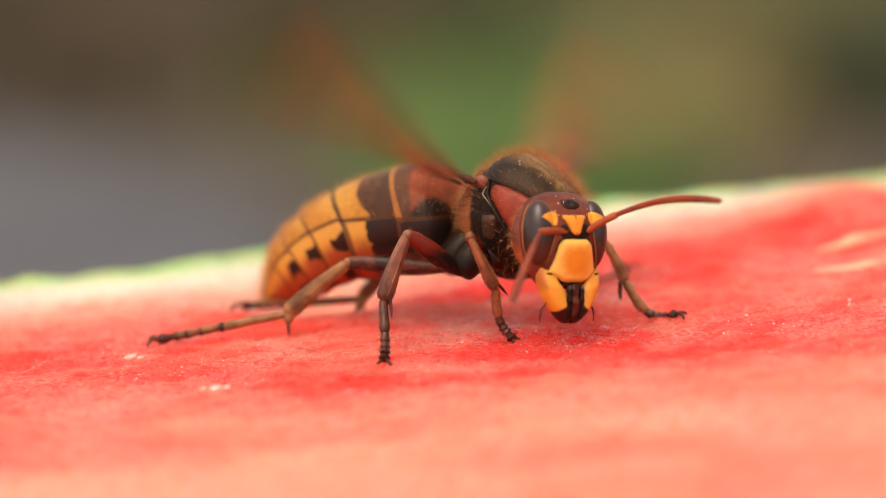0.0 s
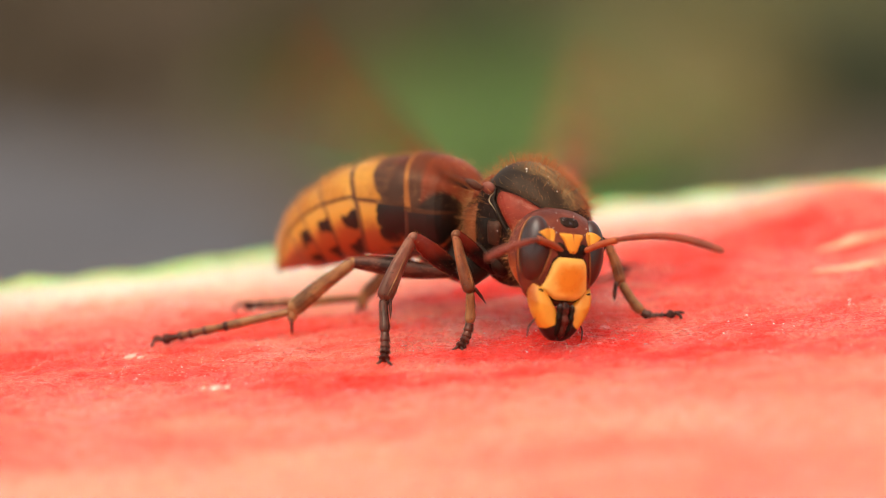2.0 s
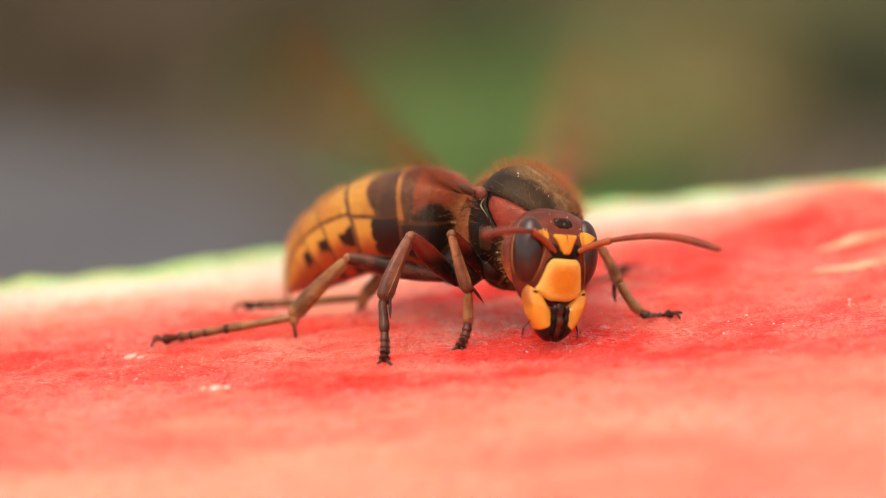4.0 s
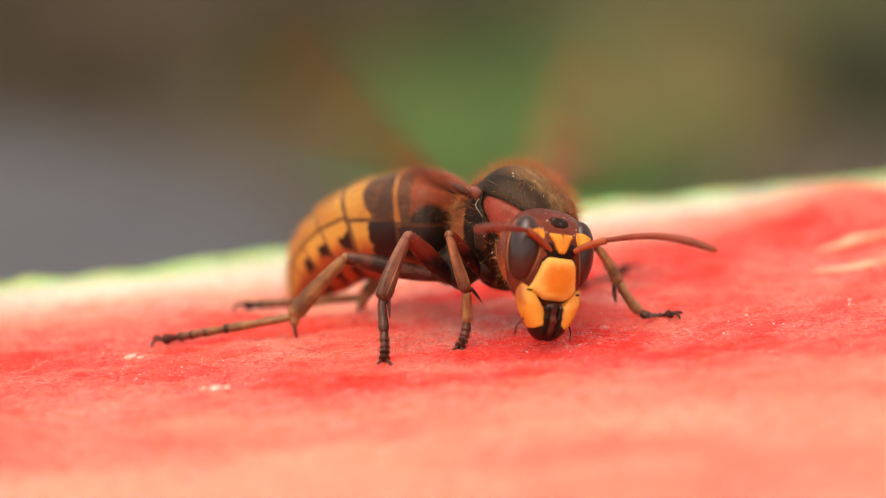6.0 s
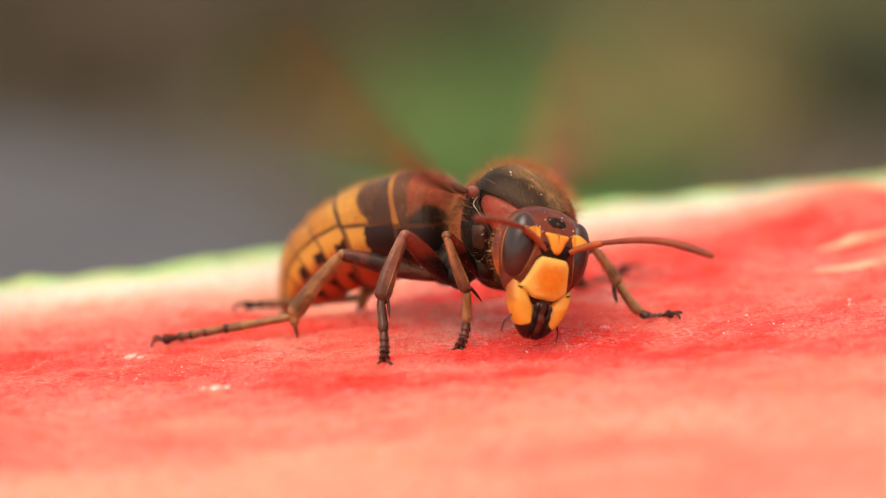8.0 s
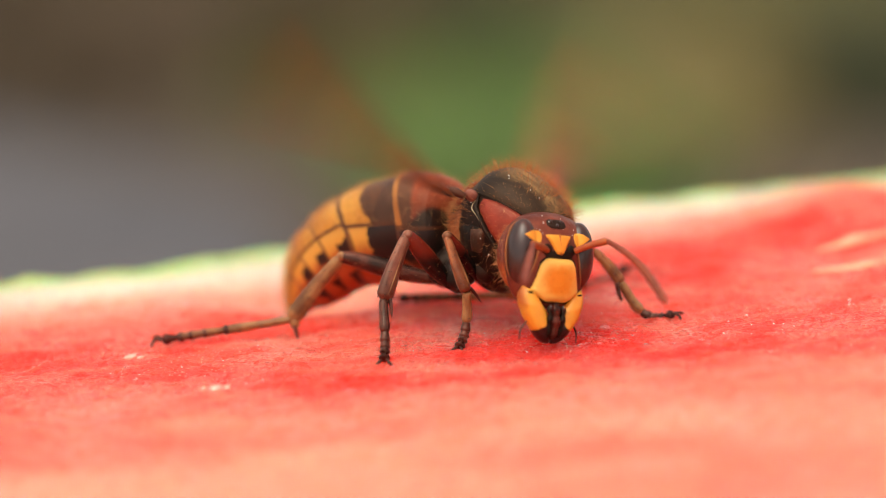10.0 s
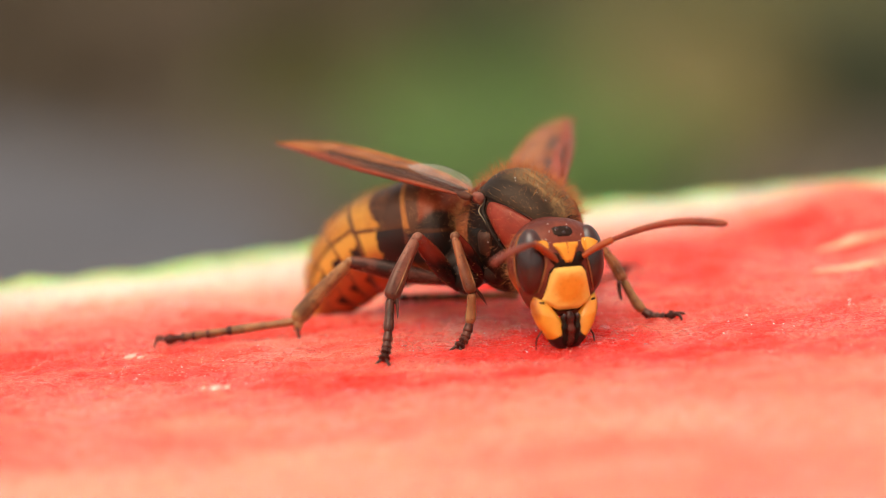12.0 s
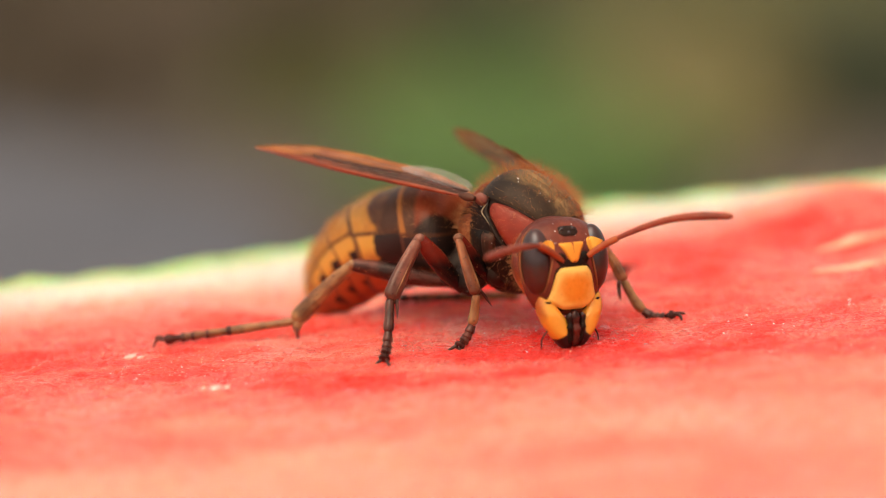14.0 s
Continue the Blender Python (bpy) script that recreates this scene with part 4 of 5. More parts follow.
RIGHT_FLAGELLUM = [
    (0, 1.83, -2.64, 0.88, 4.91, -6.75, -3.26), (0.5, 1.83, -2.61, 0.94, 5.4, -7.34, -1.98), (1, 1.86, -2.62, 1.1, 5.33, -7.65, -1.39),
    (1.5, 1.95, -2.6, 1.23, 5.17, -7.79, -1.27), (1.8, 1.91, -2.59, 1.29, 5.16, -8.02, -0.6), (2, 1.89, -2.58, 1.34, 5.21, -8.1, -0.08),
    (2.2, 1.76, -2.53, 1.59, 5.27, -8.08, 1.01), (2.5, 1.6, -2.4, 1.9, 5.37, -7.79, 1.41), (3, 1.6, -2.38, 1.93, 5.31, -7.84, 1.64),
    (5.5, 1.66, -2.4, 1.9, 5.13, -7.99, 1.32), (6.5, 1.57, -2.44, 1.78, 5.07, -8.03, 1.52), (7.5, 1.63, -2.4, 1.88, 5.03, -8.04, 1.49),
    (8, 1.63, -2.42, 1.8, 5.29, -7.91, 1.68), (8.2, 1.63, -2.41, 1.81, 5.33, -7.86, 1.71), (9.5, 2.38, -2.36, 1.46, 6.49, -7.36, 0.19),
    (10.3, 2.88, -2.13, 0.97, 7.89, -4.27, -2.75), (10.5, 3.14, -1.89, 0.9, 7.75, -3.45, -3.57), (10.7, 3.23, -1.76, 0.86, 7.21, -2.38, -4.37),
    (10.9, 3.08, -1.91, 1.12, 7.32, -4.33, -3.32), (11, 2.99, -1.98, 1.25, 7.36, -5.34, -2.37), (11.2, 2.32, -2.33, 1.56, 6.98, -6.64, -0.24),
    (11.4, 2.1, -2.33, 1.78, 6.73, -6.91, 0.72), (11.5, 2.02, -2.31, 1.87, 6.6, -6.91, 0.73), (12, 1.98, -2.27, 1.96, 6.42, -7.11, 1.28),
    (13, 1.88, -2.34, 1.86, 6.08, -7.41, 1.5), (14, 1.85, -2.34, 1.89, 5.62, -7.76, 1.79),
]
WAIST = (1.70, 6.31, 5.54)
GASTER_ROWS = [
    (0, 150.5, 6.4, 10.6, 1.105, -0.34, -0.03), (0.5, 150.9, 5.7, 9.5, 1.072, -0.52, 0.13), (1, 147.3, 6.3, 11.3, 1.113, -0.17, 0.27),
    (1.5, 144.6, 6.7, 11.8, 1.101, -0.08, 0.35), (2, 142.6, -1.9, 11.6, 1.136, -0.04, 0.58), (2.5, 141.5, 1, 10.2, 1.087, -0.01, 0.4),
    (3, 141.5, 3.7, 10.6, 1.089, -0.05, 0.28), (5.5, 141.6, 1, 12.7, 1.097, 0.1, 0.1), (6, 141.6, 2.9, 12.9, 1.07, 0.07, 0.06),
    (6.5, 143.1, 1.3, 12.6, 1.101, -0.03, 0.08), (7, 144.7, 2.9, 13.4, 1.09, 0.03, 0.1), (7.5, 145.7, 4.3, 13.1, 1.061, 0.04, 0.11),
    (8, 146.6, 5.8, 12.4, 1.033, 0.01, 0.1), (10.5, 145.1, 3, 15.2, 1.04, 0.34, 0.02), (11, 144.5, 4, 15.7, 1.021, 0.41, -0.04),
    (11.5, 144.9, 4.6, 15.5, 1.039, 0.37, -0.1), (12, 143.2, 5.7, 15.2, 1.002, 0.27, -0.14), (12.5, 142.7, 5.7, 15.1, 0.996, 0.23, -0.17),
    (13, 142.6, 5.3, 14.9, 1.006, 0.14, -0.19), (13.5, 141.8, 7.4, 13.8, 0.984, 0.04, -0.29), (14, 141.4, 5.6, 13.6, 0.982, -0.03, -0.3),
]
WING_BASES = ((2.14, 2.70, 8.15), (7.78, 5.31, 7.25))
RIGHT_WING_ROWS = [
    (11.3, -0.881, 0.049, 0.470), (11.4, -0.921, 0.154, 0.358), (11.5, -0.947, 0.069, 0.300), (11.7, -0.885, 0.416, 0.196),
    (11.8, -0.865, 0.493, 0.090), (12, -0.760, 0.633, 0.146), (12.2, -0.787, 0.609, 0.096), (12.4, -0.824, 0.555, 0.100),
    (12.5, -0.842, 0.514, 0.145), (13, -0.851, 0.494, 0.162), (13.5, -0.85, 0.498, 0.154), (14, -0.849, 0.495, 0.167),
]
LEFT_WING_ROWS = [
    (11.3, 0.62, 0.773, 0.134), (11.4, 0.437, 0.888, 0.146), (11.5, 0.374, 0.919, 0.123), (11.7, 0.235, 0.969, 0.076), (11.8, 0.185, 0.982, 0.08),
    (12, 0.096, 0.988, 0.122), (12.2, -0.172, 0.979, 0.111), (12.4, -0.321, 0.947, 0.032), (12.5, -0.341, 0.94, 0.018),
    (13, -0.348, 0.937, 0.028), (13.5, -0.346, 0.938, 0.033), (14, -0.349, 0.936, 0.035),
]
WING_STROKE = [
    (-0.45, 0.16, 0.87), (-0.93, 0.25, 0.12), (-0.1, 0.8, 0.6), (0.85, 0.5, -0.18),
]


# ---- the hornet ----
STAND = Vector((4.0, 5.0, 0.0))
hornet = new("hornet")
hornet.location = STAND * MM
tagged(hornet, "brown and yellow hornet feeding on red watermelon flesh", "hornet")


def turned(x, y, z, w):
    """A pose in millimetres with a turn given as a rotation vector in degrees."""
    w = Vector([radians(c) for c in w])
    turn = Matrix.Rotation(w.length, 4, w.normalized()) if w.length > 1e-9 else Matrix.Identity(4)
    return Matrix.Translation(Vector((x, y, z)) * MM) @ turn


def on_hornet(m):
    return Matrix.Translation(-STAND * MM) @ m


def aim(start, way, up):
    """A pose in millimetres at start with x along way and z near up."""
    x = Vector(way).normalized()
    z = Vector(up)
    z = (z - x * z.dot(x)).normalized()
    y = z.cross(x)
    m = Matrix((x, y, z)).transposed().to_4x4()
    return Matrix.Translation(Vector(start) * MM) @ m


THORAX_BASE = turned(THORAX_AT[0] + 1.2, THORAX_AT[1], THORAX_AT[2] - 0.1, (0, 0, 0)) @ pose(0, 0, 0, 0, 4, -38)
HEAD_BASE = turned(HEAD_AT[0] + 0.17, HEAD_AT[1], HEAD_AT[2] - 0.3, (0, 0, 0)) @ pose(0, 0, 0, 0, 0, -60) @ pose(0, 0, 0, 0, -14, 0) @ pose(0, 0, 0, -12.5, 0, 0)


def carried_pose(rows, at, base):
    """World poses of a rigid part: its base pose moved and turned about its middle."""
    out = []
    for t, x, y, z, *w in rows:
        m = turned(at[0] + x, at[1] + y, at[2] + z, w)
        out.append((t, m @ Matrix.Translation(-Vector(at) * MM) @ base))
    return out


THORAX_POSES = carried_pose(THORAX_ROWS, THORAX_AT, THORAX_BASE)
HEAD_POSES = carried_pose(HEAD_ROWS, HEAD_AT, HEAD_BASE)


def between(poses, t):
    """The pose at t, between two rows."""
    for (t0, a), (t1, b) in zip(poses, poses[1:]):
        if t <= t1:
            f = min(1.0, max(0.0, (t - t0) / (t1 - t0)))
            return Matrix.LocRotScale(a.translation.lerp(b.translation, f), a.to_quaternion().slerp(b.to_quaternion(), f), None)
    return poses[-1][1]


# thorax
THORAX_LOFT = [(4.0, -0.5, 0.7, 0.6, 0.6), (3.6, -0.4, 1.5, 1.3, 1.4), (2.7, -0.1, 2.45, 2.2, 2.7), (1.4, 0.0, 2.95, 3.0, 3.6), (0.0, 0.1, 3.1, 3.3, 4.1),
               (-1.3, 0.1, 2.8, 3.05, 4.1), (-2.3, 0.0, 2.3, 2.45, 3.4), (-3.2, -0.1, 1.75, 1.75, 2.4), (-3.9, -0.2, 1.15, 1.1, 1.5), (-4.3, -0.3, 0.5, 0.5, 0.5)]
THORAX_FINE = glide(THORAX_LOFT, 200)


def thorax_point(f, a, lift=0.0):
    x, zc, w, up, down = THORAX_FINE[int(round(min(1, max(0, f)) * 199))]
    h = up if math.cos(a) > 0 else down
    n = Vector((0, math.sin(a) / max(w, 0.1), math.cos(a) / max(h, 0.1))).normalized()
    return Vector((x, w * math.sin(a), zc + h * math.cos(a))) + n * lift


def sheet(point, nu, nv, lift, sharp=8):
    """A domed plate over point(u, v, lift), u and v from 0 to 1, its border sunk into the body."""
    verts, faces = [], []
    for i in range(nu + 1):
        for j in range(nv + 1):
            u, v = i / nu, j / nv
            dome = (1 - abs(2 * u - 1) ** sharp) * (1 - abs(2 * v - 1) ** sharp)
            verts.append(tuple(point(u, v, lift * dome - 0.04 * (1 - dome))))
    for i in range(nu):
        for j in range(nv):
            faces.append((i * (nv + 1) + j, (i + 1) * (nv + 1) + j, (i + 1) * (nv + 1) + j + 1, i * (nv + 1) + j + 1))
    return verts, faces


def ramp(x, pairs):
    return float(np.interp(x, [p[0] for p in pairs], [p[1] for p in pairs]))


def build_thorax():
    v, f = loft(THORAX_LOFT, 40, 60)
    body = part("thorax", solid("thorax", v, f, DARK), hornet, "dark brown hairy thorax")

    hind = ((50, 0.49), (64, 0.485), (72, 0.45), (82, 0.41), (95, 0.36), (122, 0.26))
    for side in (-1, 1):
        def pronotum(u, w, lift):
            a = 51 + 72 * u
            return thorax_point(0.1 + (ramp(a, hind) - 0.1) * w, radians(side * a), lift)

        part("pronotum", solid("pronotum", *sheet(pronotum, 40, 24, 0.14), RED), body, "dull red shoulder plate")

    def scutum(u, w, lift):
        a = -51 + 102 * u
        lo = ramp(abs(a), ((0, 0.13), (40, 0.15), (51, 0.19)))
        return thorax_point(lo + (0.6 - lo) * w, radians(a), lift)

    part("scutum", solid("scutum", *sheet(scutum, 60, 36, 0.18), SCUTUM, [(i / 60, j / 36) for i in range(61) for j in range(37)]), body, "bronze brown upper plate")
    for side in (-1, 1):
        edge = [thorax_point(f_, radians(side * a_), 0.15) for f_, a_ in ((0.54, 46), (0.48, 49), (0.42, 51), (0.36, 52), (0.3, 53), (0.24, 54), (0.18, 54))]
        part("scutum_rim", solid("scutum_rim", *tube(edge, (0.05, 0.045, 0.04, 0.04), 8, 60), BLACK), body, "thin black rim of the upper plate")

    def scutellum(u, w, lift):
        return thorax_point(0.68 + 0.1 * w, radians(-52 + 104 * u), lift)

    part("scutellum", solid("scutellum", *sheet(scutellum, 30, 10, 0.28), RED), body, "rust red rear plate")
    for side in (-1, 1):
        def pleuron(u, w, lift):
            a = radians(side * (82 + 55 * u))
            return thorax_point(0.44 + 0.2 * w - 0.08 * u, a, lift)

        edge = []
        for k in range(17):
            a = 50 + 60 * k / 16
            edge.append(thorax_point(ramp(a, hind) + 0.012, radians(side * a), 0.1))
        part("side_seam", solid("side_seam", *tube(edge, (0.06, 0.14, 0.14, 0.08), 8, 50), BLACK), body, "black wavy seam behind the shoulder plate")

        def flank(u, w, lift):
            return thorax_point(0.42 + 0.1 * w, radians(side * (84 + 26 * u)), lift)

        part("flank_patch", solid("flank_patch", *sheet(flank, 14, 14, 0.27, 4), FLANK), body, "brown-red patch on the dark side")
        part("pleuron", solid("pleuron", *sheet(pleuron, 16, 14, 0.22, 5), BLACK), body, "black side plate")

        def rear(u, w, lift):
            return thorax_point(0.64 + 0.24 * w, radians(side * (62 + 60 * u)), lift)

        part("propodeum", solid("propodeum", *sheet(rear, 16, 14, 0.16, 5), RUST), body, "rust tan hairy rear side plate")
        c = thorax_point(0.555, radians(side * 51), 0.2)
        part("tegula", solid("tegula", *egg(c, (0.46, 0.3, 0.42), (side * -25, 0, 0)), TEGULA), body, "small brown wing-root scale")
        # pale tube standing in for the highlight along the dark seam
        path = [thorax_point(ramp(a, hind) + d, radians(side * a), 0.24) for a, d in ((57, 0.012), (61, 0.028), (66, 0.034), (71, 0.022), (76, 0.012))]
        part("seam", solid("seam", *tube(path, (0.012, 0.028, 0.032, 0.022, 0.012), 8, 24), SEAM_HIGHLIGHT), body, "pale highlight painted along the curved seam")
        hinge = [thorax_point(0.6, radians(side * a), 0.2) for a in (46, 50, 55)]
        part("wing_hinge", solid("wing_hinge", *tube(hinge, (0.06, 0.1, 0.05), 8, 14), BLACK), body, "small black plate at the wing's hinge")
    inward = THORAX_BASE.inverted()
    for spec in LEGS.values():
        hip = inward @ (Vector(spec["hip"]) * MM) / MM
        root = Vector((hip.x * 0.8 + 0.1, hip.y * 0.55, -1.9))
        mid = root.lerp(hip, 0.55) + Vector((0, 0.15 * math.copysign(1, hip.y), 0.1))
        part("coxa", solid("coxa", *tube([root, mid, hip, hip + (hip - mid) * 0.22], (1.05, 1.0, 0.74, 0.4), 16, 18), COXA), body, "dark brown leg root")
    path = [(3.3, 0, -0.4), (4.2, 0, -0.6), (5.2, 0, -0.9)]
    part("neck", solid("neck", *tube(path, (0.9, 0.75, 0.7), 14, 10), DARK), body)
    path = [(-4.1, 0, -0.3), (-4.9, 0, -0.45), (-5.6, 0, -0.4)]
    part("waist", solid("waist", *tube(path, (0.7, 0.4, 0.5), 14, 10), DARK), body, "thin dark waist")
    rng = random.Random(21)
    top = surface_spots(v, f, 420, rng, lambda p, n: n.z > 0.25 and p.x > -3.6)
    part("fur", solid("fur", *hairs(top, 0.85, 0.22, 0.0055, rng), HAIR, smooth=False), body, "golden brown fur on the back")
    crest = surface_spots(v, f, 1500, rng, lambda p, n: p.z > 2.0 and p.y > -0.9 and p.x > -3)
    part("fur", solid("crest_fur", *hairs(crest, 1.05, 0.16, 0.006, rng), RUFOUS, smooth=False), body, "reddish crest of fur along the back")
    down = surface_spots(v, f, 900, rng, lambda p, n: p.x > 0.2 and p.z > -1.2)
    part("fur", solid("shoulder_down", *hairs(down, 0.42, 0.3, 0.0045, rng), RUFOUS, smooth=False), body, "short reddish down on the shoulders")
    far = surface_spots(v, f, 2400, rng, lambda p, n: p.y > 0.2 and p.z > 0.6 and p.x > -2.5)
    part("fur", solid("far_fur", *hairs(far, 1.1, 0.2, 0.0055, rng), RUFOUS, smooth=False), body, "dense reddish fur on the far shoulder")
    low = surface_spots(v, f, 900, rng, lambda p, n: n.z <= 0.25 and p.x < 1.0)
    part("side_fur", solid("side_fur", *hairs(low, 0.45, 0.3, 0.0055, rng), TAN_HAIR, smooth=False), body, "sparse golden hair on the sides")
    # white specks for the glints of juice droplets on the thorax
    for k in range(18):
        f_, a_ = rng.uniform(0.15, 0.62), -rng.uniform(5, 130)
        r = rng.uniform(0.02, 0.042)
        part("droplet_glint", solid("droplet_glint", *egg(thorax_point(f_, radians(a_), 0.24), (r, r, r), nu=8, nv=6), DROPLET_GLINT), body, "tiny droplet of juice, its glint painted white")
    back = surface_spots(v, f, 1700, rng, lambda p, n: p.x < -1.7 and p.z > -2.2)
    part("side_fur", solid("rear_fur", *hairs([(p, n + Vector((-0.5, 0, -0.2))) for p, n in back], 0.75, 0.22, 0.006, rng), TAN_HAIR, smooth=False), body, "long golden hair over the waist")
    return body


# head: z stations of the capsule: z, x of the axis, half width, front, back
HEAD_LOFT = [(-2.4, 0.2, 1.1, 0.7, 0.5), (-2.1, 0.1, 1.75, 1.15, 0.9), (-1.2, 0.0, 2.3, 1.45, 1.3), (0.0, 0.0, 2.6, 1.6, 1.5), (1.2, -0.05, 2.68, 1.65, 1.55),
             (2.2, -0.1, 2.4, 1.4, 1.4), (2.85, -0.2, 1.85, 1.0, 1.0), (3.2, -0.3, 1.0, 0.55, 0.55), (3.3, -0.3, 0.2, 0.12, 0.12)]
HEAD_FINE = glide(HEAD_LOFT, 200)


def face_point(y, z, lift=0.0):
    i = int(np.clip(np.searchsorted(HEAD_FINE[:, 0], z), 0, 199))
    _, xc, w, front, _ = HEAD_FINE[i]
    y = max(-w * 0.995, min(w * 0.995, y))
    c = math.sqrt(max(0.0, 1 - (y / w) ** 2))
    n = Vector((c / front, y / w / w, 0.0)).normalized()
    return Vector((xc + front * c, y, z)) + n * lift


def face_plate(outline, lift, nu=22, nv=26, sharp=6):
    """A domed plate on the face; outline: z, y from, y to, from top to bottom."""
    rows = sorted(outline)
    lo, hi = rows[0][0], rows[-1][0]

    def point(u, v, up):
        z = lo + (hi - lo) * v
        a, b = ramp(z, [(r[0], r[1]) for r in rows]), ramp(z, [(r[0], r[2]) for r in rows])
        return face_point(a + (b - a) * u, z, up)

    return sheet(point, nu, nv, lift, sharp)


EYE_AT, EYE_R = (0.45, 1.85, 0.8), (1.05, 0.92, 1.98)


def eye_point(y, z, lift=0.0):
    """The front of the face or of the eye, whichever stands further out."""
    p = face_point(y, z, lift)
    q = 1 - ((abs(y) - EYE_AT[1]) / EYE_R[1]) ** 2 - ((z - EYE_AT[2]) / EYE_R[2]) ** 2
    return Vector((max(p.x, EYE_AT[0] + EYE_R[0] * math.sqrt(max(0.0, q)) + lift), y, z))


JAW_SIDE = [(-1.4, 1.95), (-1.9, 2.08), (-2.4, 2.03), (-3.0, 1.78), (-3.5, 1.42), (-3.95, 1.06), (-4.25, 0.74), (-4.42, 0.42)]


def build_head():
    v, f = loft(HEAD_LOFT, 44, 60)
    v = [(p[2], p[1], p[0]) for p in v]
    f = [tuple(reversed(q)) for q in f]
    head = part("head", solid("head", v, f, RED_FACE), hornet, "dark red head with a yellow face")
    hood = egg((-0.9, 0, 0.72), (1.4, 2.7, 2.62), (0, 0, 0), 48, 36)
    part("temple", solid("temple", *hood, TEMPLE), head, "rust red back of the head, orange towards the jaws")
    shield = [(0.5, -0.62, 0.62), (0.42, -0.92, 0.92), (0.1, -1.16, 1.16), (-0.6, -1.34, 1.34), (-1.1, -1.48, 1.48), (-1.42, -1.62, 1.62), (-1.62, -1.36, 1.36), (-1.95, -0.88, 0.88), (-2.08, -0.58, 0.58)]
    part("clypeus_rim", solid("clypeus_rim", *face_plate([(z + (0.16 if z > 0 else -0.14), a - 0.12, b + 0.12) for z, a, b in shield], 0.08), BLACK), head, "black border of the face shield")
    part("clypeus", solid("clypeus", *face_plate(shield, 0.26, 30, 34, 10), SHIELD), head, "orange-yellow face shield")
    part("brow_rim", solid("brow_rim", *face_plate([(0.95, -0.95, 0.95), (0.8, -1.1, 1.1), (0.55, -0.95, 0.95), (0.42, -0.6, 0.6)], 0.07), BLACK), head, "black band under the antennae")
    brow = [(1.9, -0.86, 0.86), (1.74, -0.84, 0.84), (1.4, -0.58, 0.58), (1.1, -0.42, 0.42), (0.85, -0.3, 0.3), (0.66, -0.14, 0.14)]
    part("brow_mark", solid("brow_mark", *face_plate(brow, 0.16, 20, 16, 10), YELLOW_FACE), head, "yellow mark between the antennae")
    groove = [face_point(0.0, z, 0.14) for z in (1.9, 1.6, 1.2, 0.7)]
    part("groove", solid("groove", *tube(groove, (0.06, 0.03, 0.02, 0.02), 8, 14), SCAPE), head, "fine line down the brow")
    for side in (-1, 1):
        notch = [(2.1, 1.3, 1.5), (2.0, 1.1, 1.8), (1.8, 1.02, 2.22), (1.64, 1.04, 2.0), (1.45, 1.12, 1.7), (1.22, 1.22, 1.46)]
        rows = sorted((z, min(side * a, side * b), max(side * a, side * b)) for z, a, b in notch)

        def patch(u, w, lift):
            z = rows[0][0] + (rows[-1][0] - rows[0][0]) * w
            a, b = ramp(z, [(r[0], r[1]) for r in rows]), ramp(z, [(r[0], r[2]) for r in rows])
            return eye_point(a + (b - a) * u, z, lift)

        part("eye_notch", solid("eye_notch", *sheet(patch, 20, 20, 0.05, 12), YELLOW_FACE), head, "yellow patch in the eye's notch")
        part("compound_eye", solid("compound_eye", *egg((EYE_AT[0], side * EYE_AT[1], EYE_AT[2]), EYE_R, (0, 0, 0), 44, 32), EYE_SHELL), head, "glossy dark brown compound eye")
        rim = []
        for k in range(33):
            a = radians(-150 + 300 * k / 32)
            rim.append((EYE_AT[0] - 0.38, side * (EYE_AT[1] + EYE_R[1] * 0.955 * math.cos(a)), EYE_AT[2] + EYE_R[2] * 0.955 * math.sin(a)))
        part("eye_rim", solid("eye_rim", *tube(rim, (0.03, 0.05, 0.05, 0.03), 8, 60), RIM), head, "thin tan rim round the eye")
        inner = [face_point(side * y, z, 0.06) for z, y in ((1.05, 1.25), (0.6, 1.36), (0.0, 1.5), (-0.5, 1.62), (-0.95, 1.75))]
        part("eye_rim", solid("inner_rim", *tube(inner, (0.03, 0.05, 0.05, 0.03), 8, 30), RIM), head, "thin tan rim round the eye")
        part("socket", solid("socket", *egg(face_point(side * 0.78, 0.98, -0.05), (0.2, 0.34, 0.34)), BLACK), head)
        hinge = [(0.4, side * 2.0, -1.4), (0.85, side * 1.95, -1.48), (1.16, side * 1.75, -1.54), (1.33, side * 1.52, -1.56)]
        part("jaw_hinge", solid("jaw_hinge", *tube(hinge, (0.03, 0.06, 0.075, 0.05), 10, 20), DARK), head, "dark joint above the jaw")
        # jaw: a curved shell, wide above and rounded to the tip
        verts, faces = [], []
        n, m = 26, 24
        for k in range(n + 1):
            t = k / n
            z = -1.5 - 2.92 * t
            far_ = ramp(z, sorted(JAW_SIDE))
            near_ = ramp(t, ((0.0, 0.95), (0.3, 0.42), (0.45, 0.2), (1.0, 0.06)))
            w, d = (far_ - near_) / 2, ramp(t, ((0.0, 0.62), (0.3, 0.78), (0.7, 0.66), (0.92, 0.42), (1.0, 0.18)))
            xc = ramp(t, ((0.0, 0.62), (0.3, 0.72), (0.7, 0.8), (1.0, 0.72)))
            for q in range(m):
                a = 2 * math.pi * q / m
                ca, sa = math.cos(a), math.sin(a)
                verts.append((xc + d * math.copysign(abs(sa) ** 0.8, sa), side * ((near_ + far_) / 2 + w * math.copysign(abs(ca) ** 0.85, ca)), z + 0.32 * (1 - t) * ca))
